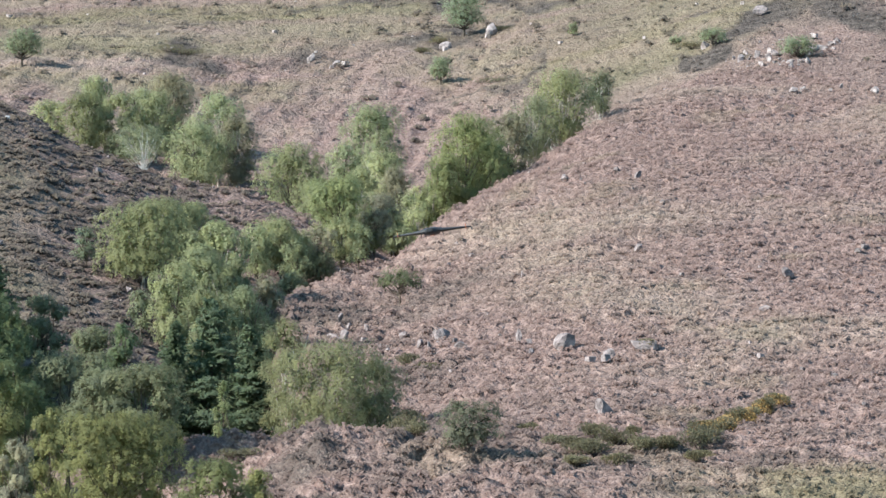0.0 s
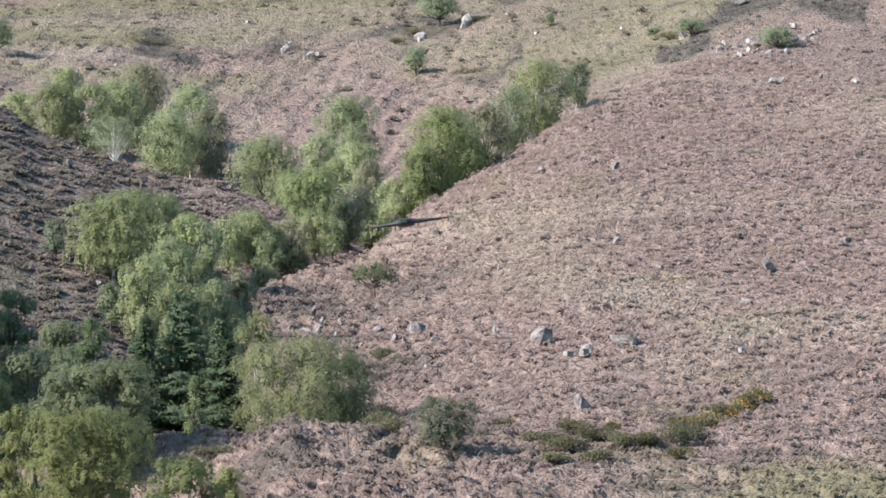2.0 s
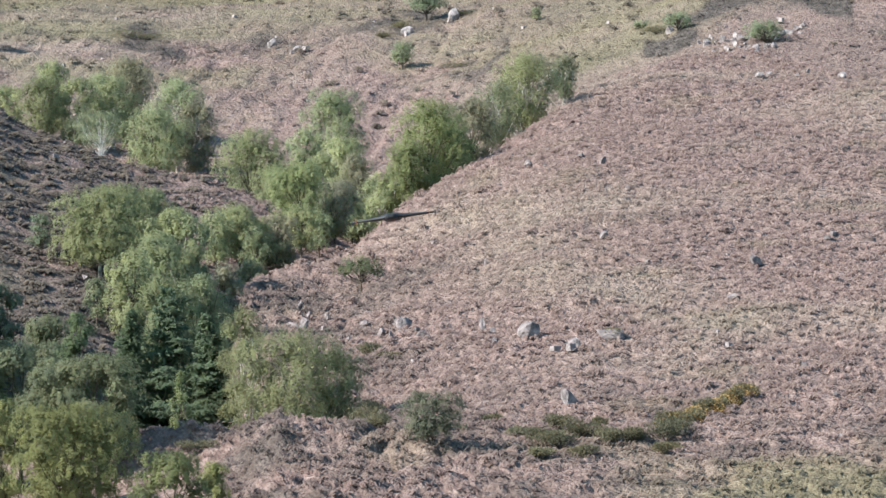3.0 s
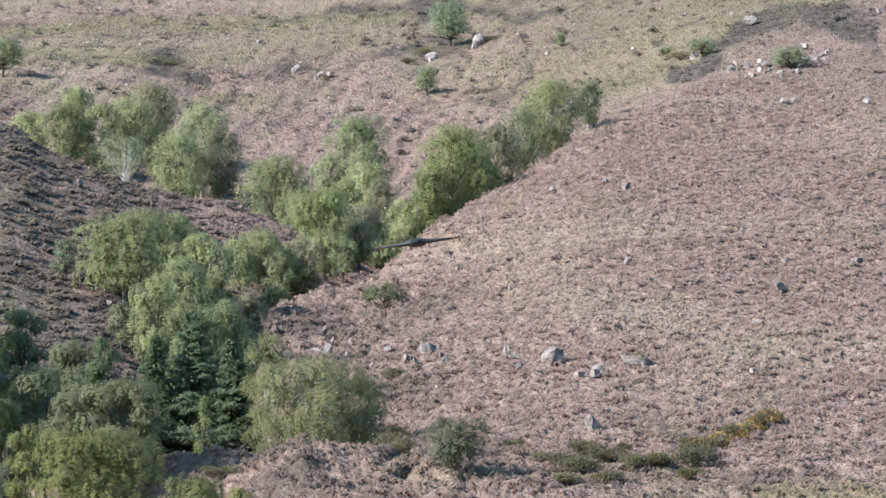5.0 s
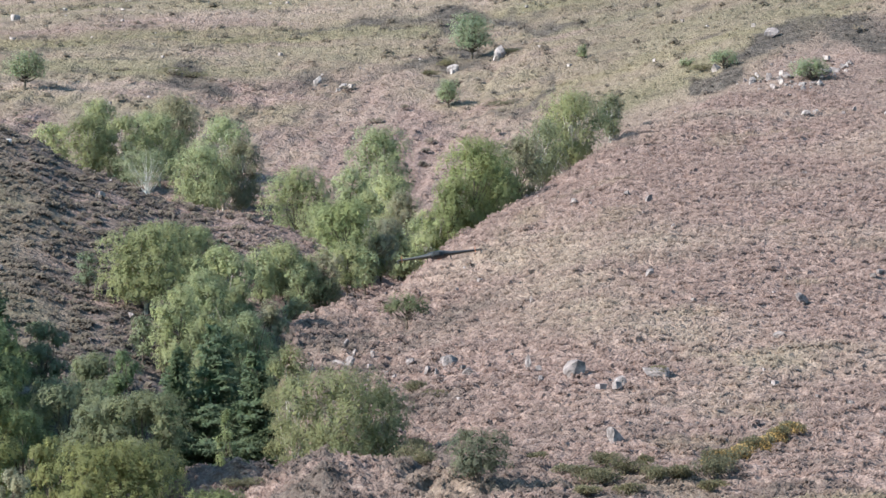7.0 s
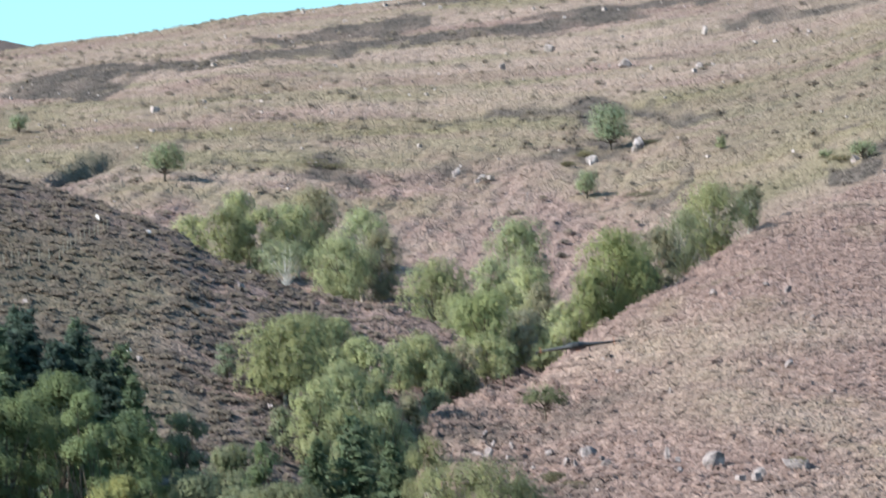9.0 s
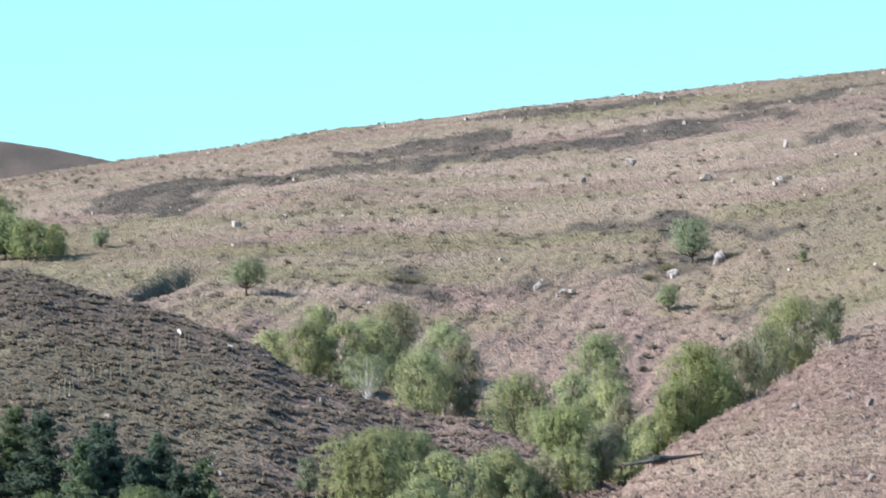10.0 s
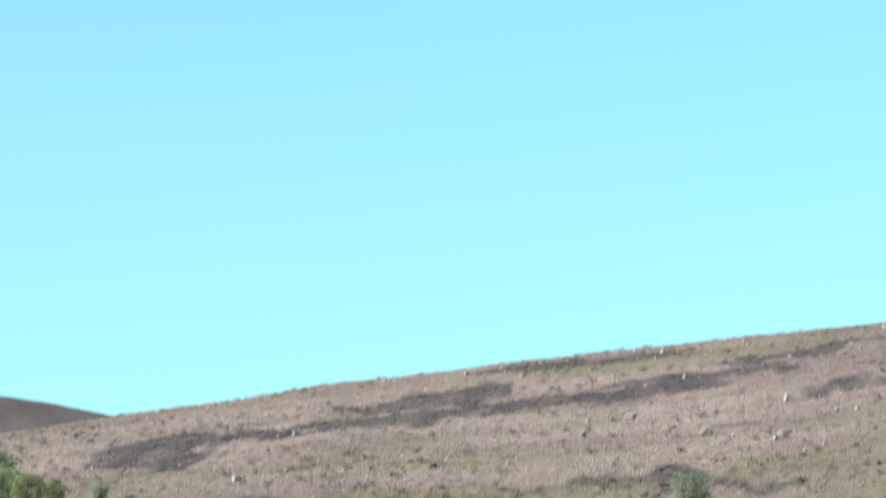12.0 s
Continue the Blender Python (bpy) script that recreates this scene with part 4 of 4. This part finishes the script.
def lay_boulders():
    for i, (x, y, w, h) in enumerate(BOULDERS):
        if w > 1.8:
            slab = boulder("boulder", "tilted granite slab capped with dark heather", x, y, w * 1.1, h, 1000 + i, "spur boulders", granite, 0.75)
            rng = np.random.default_rng(1099)
            d = on_ball(rng, 900)
            d = d[(d[:, 2] > 0.45) & (d[:, 0] > -0.55)]
            part("heather_cap", mesh_of("heather_cap", *leaves(rng, d * np.array([0.46, 0.5, 0.5]), 0.045), scrub_leaf), scrub_leaf, slab, "dark heather growing over the top")
            continue
        boulder("boulder", "pale grey granite boulder half sunk in bracken", x, y, w * 1.08, h, 1000 + i, "spur boulders", granite, 0.55)
    for i, (x, y, w, h) in enumerate(STONES):
        boulder("boulder", "pale weathered boulder on the grassy hill", x, y, w, h, 1100 + i, "hill boulders", white_stone if x < -37 and y < 450 else pale_granite)
    rng = np.random.default_rng(77)
    for i in range(100):
        x, y = RUBBLE[i % len(RUBBLE)]
        w = 0.18 + 0.7 * rng.uniform() ** 2
        boulder("boulder", "broken pale stone in a patch of rubble", x + rng.normal() * 1.5, y + rng.normal() * 3.0, w, w * rng.uniform(0.5, 0.8), 1150 + i, "rubble", (granite, pale_granite)[i % 2])


lay_boulders()


def scatter_stones(name, label, count, r0, r1, b0, b1, keep, small, large, seed, rock=granite):
    """Small pale stones, joined: angular lumps of eight corners."""
    rng = np.random.default_rng(seed)
    b, r = np.radians(rng.uniform(b0, b1, count)), np.sqrt(rng.uniform(r0 * r0, r1 * r1, count))
    x, y = r * np.sin(b), r * np.cos(b)
    z, top = land(x, y)
    ok = np.isin(top, keep) & (lumps(x, y, 30, 71) > rng.uniform(-0.6, 0.7, count))
    x, y, z = x[ok], y[ok], (z + rough(x, y, top))[ok]
    n = len(x)
    size = small + (large - small) * rng.uniform(0, 1, n) ** 3
    cube = np.array([(i, j, k) for k in (-0.5, 0.5) for i, j in ((-0.5, -0.5), (0.5, -0.5), (0.5, 0.5), (-0.5, 0.5))])
    v = cube[None] * rng.uniform(0.55, 1.2, (n, 8, 3)) * size[:, None, None] * np.array([1, 0.8, 0.75])
    w = rng.uniform(0, math.pi, n)[:, None]
    v = np.stack([v[:, :, 0] * np.cos(w) - v[:, :, 1] * np.sin(w), v[:, :, 0] * np.sin(w) + v[:, :, 1] * np.cos(w), v[:, :, 2]], -1)
    v = v + np.stack([x, y, z + 0.25 * size + 0.12], -1)[:, None, :]
    q = np.array([(3, 2, 1, 0), (4, 5, 6, 7), (0, 1, 5, 4), (1, 2, 6, 5), (2, 3, 7, 6), (3, 0, 4, 7)])
    f = (q[None] + 8 * np.arange(n)[:, None, None]).reshape(-1, 4)
    return tagged(new(name, mesh_of(name, v.reshape(-1, 3), f, rock)), label, "stones", kind="stuff")


scatter_stones("hill_stones", "small pale stones scattered over the grassy hill", 520, 500, 980, -8.5, 6.2, (2,), 0.3, 0.95, 81, pale_granite)
scatter_stones("spur_stones", "small pale stones scattered in the bracken of the spur", 170, 270, 540, -2.0, 6.2, (4,), 0.22, 0.6, 82)
scatter_stones("edge_stones", "small grey stones among the bracken at the spur edge", 260, 322, 392, -1.9, 0.8, (4,), 0.18, 0.5, 84)
scatter_stones("heather_stones", "small pale stones in the dark heather", 60, 330, 480, -9.0, -1.0, (3,), 0.25, 0.6, 83)

GORSE = [
    (18.9, 283.8), (17.9, 282.6), (16.4, 279.5), (16.1, 278.3), (16.8, 280.2), (17.6, 281.2), (18.4, 283.4), (19.4, 285.1),
    (20.3, 286.7), (21.3, 288.4),
]
FENCE = [
    (-53.0, 390.7), (-52.1, 402.4), (-50.8, 407.9), (-48.1, 415.7), (-47.9, 423.0), (-47.0, 430.7), (-45.9, 440.6),
]


def plant_gorse():
    for i, (x, y) in enumerate(GORSE):
        rng = np.random.default_rng(1250 + i)
        h, w = rng.uniform(0.75, 1.2), rng.uniform(1.5, 2.4)
        gorse = bush("gorse_bush", "dark green gorse bush dusted with yellow flowers", "gorse", x, y, h, w, 1200 + i, scrub_leaf, "gorse", 1400, 0.07)
        n = 1100
        d = on_ball(rng, n)
        d[:, 2] = np.abs(d[:, 2])
        spots = d * np.array([w * 0.44, w * 0.44, h * 0.85]) * rng.uniform(0.8, 1.08, n)[:, None]
        spots = spots[lumps(spots[:, 0] + 10 * i, spots[:, 2] - spots[:, 1], 0.4, 61) > -0.6]
        part("blossom", mesh_of("blossom", *leaves(rng, spots, 0.065), gorse_flower), gorse_flower, gorse, "yellow gorse flowers")["kind"] = "stuff"


plant_gorse()

# Some are added to stand for shade: under the spruces and beside a thorn.
SCRUB = [
    (-2.8, 288.0, 2.12, 1.27), (-1.6, 277.5, 1.5, 0.89), (-2.3, 302.5, 1.71, 0.89), 
    (-17.7, 323.8, 2.39, 1.12), (-12.8, 282.7, 2.09, 0.83),
    (-0.7, 598.2, 2.94, 1.03), (-2.9, 590.5, 2.18, 0.87), (7.6, 600.2, 2.51, 0.74),
    (-36.2, 597.4, 4.41, 1.18), (-33.1, 596.6, 3.67, 1.03), (29.8, 539.9, 3.32, 0.93), (6.0, 558.0, 4.11, 0.82),
    (8.9, 274.1, 1.95, 1.01), (10.5, 270.3, 1.53, 0.8), (11.9, 275.2, 1.69, 0.88), (13.9, 273.9, 1.62, 0.88),
    (15.7, 274.8, 2.03, 1.35), (15.3, 271.6, 1.47, 0.73), (7.0, 277.7, 1.36, 0.68), (7.9, 269.4, 1.32, 0.73),
    (5.2, 283.5, 1.25, 0.63), (-14.8, 340.2, 2.51, 1.67), (-13.5, 344.7, 2.12, 1.69), (-15.2, 329.9, 2.43, 1.05),
    (-17.5, 330.3, 2.03, 0.97), (9.3, 279.1, 1.6, 1.0), (10.5, 276.8, 1.8, 1.2), (11.8, 279.5, 0.9, 1.0),
    (7.9, 276.0, 1.5, 0.8), (8.8, 273.9, 1.8, 1.0), (12.2, 273.7, 1.3, 0.9), (13.6, 274.4, 1.5, 0.9), (16.0, 276.5, 1.6, 1.3),
    (-0.9, 320.0, 1.6, 0.9), (-2.6, 324.5, 1.8, 0.9),
]


def plant_scrub():
    for i, (x, y, w, h) in enumerate(SCRUB):
        bush("scrub_bush", "low dark olive scrub bush among the bracken", "bush", x, y, h, w * 1.5, 1400 + i, scrub_leaf, "scrub", 1300, 0.075)


plant_scrub()


def build_fence():
    fence = empty("fence", pose(0, 0, 0), "line of grey weathered wooden fence posts across the heather", "fence")
    n = 0
    for (x0, y0), (x1, y1) in zip(FENCE, FENCE[1:]):
        steps = max(1, round(math.hypot(x1 - x0, y1 - y0) / 2.1))
        for k in range(steps):
            x, y = x0 + (x1 - x0) * k / steps, y0 + (y1 - y0) * k / steps
            z = ground_at(x, y)
            rng = np.random.default_rng(1300 + n)
            v, f = tube([(x, y, z - 0.3), (x + rng.normal() * 0.05, y, z + 1.25), (x + rng.normal() * 0.05, y, z + 1.28)], [0.035, 0.03, 0.008], 6)
            part("post", mesh_of("post", v, f, post_wood), post_wood, fence)
            n += 1


build_fence()


# ---- model aircraft, banking low before the hillside ----
black_foam = plain_material("matt_black_foam", (0.018, 0.019, 0.022), (0.04, 0.042, 0.047), 8.0, rough=0.5, bump=0.1, deep=0.002)
olive_skin = plain_material("olive_wing_skin", (0.10, 0.085, 0.045), (0.15, 0.125, 0.07), 8.0, rough=0.6, bump=0.1, deep=0.002)
signal_orange = plain_material("signal_orange_film", (0.36, 0.12, 0.06), (0.46, 0.16, 0.08), 8.0, rough=0.5, bump=0)


def loft(sections):
    """A closed skin through rings that all have the same number of corners."""
    bm = bmesh.new()
    rings = [[bm.verts.new(p) for p in ring] for ring in sections]
    for a, b in zip(rings, rings[1:]):
        for i in range(len(a)):
            j = (i + 1) % len(a)
            bm.faces.new((a[i], a[j], b[j], b[i]))
    bm.faces.new(rings[0][::-1])
    bm.faces.new(rings[-1])
    bmesh.ops.recalc_face_normals(bm, faces=bm.faces)
    return bm


def rib(x, lead, trail, z, thick, under=False):
    """One wing section: nose towards -y."""
    c = trail - lead
    upper = [(0, 0), (0.05, 0.55), (0.2, 0.95), (0.4, 0.9), (0.7, 0.45), (1, 0.03)]
    lower = [(0.7, -0.12), (0.4, -0.25), (0.2, -0.35), (0.05, -0.3)]
    if under:
        upper, lower = [(0.22, -0.36), (0.98, -0.04)], [(0.98, -0.10), (0.7, -0.2), (0.4, -0.34), (0.22, -0.46)]
    return [(x, lead + c * u, z + thick * h) for u, h in upper + lower]


def build_aircraft():
    plane = empty("model_aircraft", pose(-0.21, 81.00, 4.49) @ pose(0, 0, 0, -4, -7.6, -6), "black flying-wing model aircraft with orange belly patch in flight", "aircraft")
    for s in (-1, 1):
        stations = [(0.17, -0.20, 0.13, 0.0, 0.055), (0.40, -0.10, 0.14, 0.008, 0.035), (0.74, 0.04, 0.17, 0.02, 0.018)]
        wing = part("wing", loft([rib(s * x, a, b, z, t) for x, a, b, z, t in stations]), black_foam, plane)
        part("underside", loft([rib(s * x, a, b, z, t, True) for x, a, b, z, t in stations]), olive_skin, wing, "olive wing underside")
        tip = bmesh.new()
        bmesh.ops.create_cube(tip, size=1, matrix=Matrix.Translation((s * 0.745, 0.11, 0.0)) @ Matrix.Diagonal((0.012, 0.14, 0.05, 1)))
        part("tip_plate", tip, black_foam, plane)
        fin = loft([[(s * 0.205 + dx, -0.03 + dy, -0.012) for dx, dy in ((-0.004, 0), (0.004, 0), (0.004, 0.09), (-0.004, 0.09))],
                    [(s * 0.215 + dx, 0.03 + dy, -0.105) for dx, dy in ((-0.003, 0), (0.003, 0), (0.003, 0.045), (-0.003, 0.045))]])
        part("belly_fin", fin, black_foam, plane)
        pod = part("motor_pod", mesh_of("motor_pod", *tube([(s * 0.655, -0.03, 0.02), (s * 0.655, -0.01, 0.02), (s * 0.655, 0.07, 0.022), (s * 0.655, 0.1, 0.022)], [0.006, 0.012, 0.012, 0.004], 10), black_foam, True), black_foam, plane)
        prop = mesh_of("propeller", *tube([(s * 0.655, -0.034, -0.035), (s * 0.655, -0.03, -0.01), (s * 0.655, -0.034, 0.02), (s * 0.655, -0.03, 0.06), (s * 0.655, -0.034, 0.085)], [0.002, 0.007, 0.004, 0.007, 0.002], 6), signal_orange)
        part("propeller", prop, signal_orange, pod, "orange propeller")
    hull = []
    for y, w, up, down in ((-0.30, 0.05, 0.025, 0.02), (-0.26, 0.10, 0.06, 0.045), (-0.12, 0.15, 0.085, 0.055), (0.05, 0.16, 0.08, 0.05), (0.16, 0.13, 0.04, 0.03), (0.21, 0.08, 0.014, 0.012)):
        hull.append([(w * math.copysign(abs(math.cos(a)) ** 0.7, math.cos(a)), y, (up if math.sin(a) > 0 else down) * math.copysign(abs(math.sin(a)) ** 0.7, math.sin(a))) for a in np.linspace(0, 2 * math.pi, 16, endpoint=False)])
    body = part("fuselage", loft(hull), black_foam, plane)
    fair = loft([rib(x, a, b, 0.004, t) for x, a, b, t in ((-0.19, -0.19, 0.13, 0.055), (-0.1, -0.24, 0.17, 0.075), (0.1, -0.24, 0.17, 0.075), (0.19, -0.19, 0.13, 0.055))])
    part("centre_section", fair, black_foam, plane)
    nose = bmesh.new()
    bmesh.ops.create_cube(nose, size=1, matrix=Matrix.Translation((0, -0.24, 0.012)) @ Matrix.Diagonal((0.12, 0.2, 0.075, 1)))
    bmesh.ops.bevel(nose, geom=nose.edges[:], offset=0.012, segments=2, affect="EDGES")
    part("nose_box", nose, black_foam, plane)
    patch = loft([[(-0.05, 0.06, -0.056), (0.05, 0.06, -0.056), (0.02, -0.08, -0.061), (-0.02, -0.08, -0.061)],
                  [(-0.05, 0.06, -0.050), (0.05, 0.06, -0.050), (0.02, -0.08, -0.050), (-0.02, -0.08, -0.050)]])
    part("belly_patch", patch, signal_orange, body, "orange belly patch")


build_aircraft()
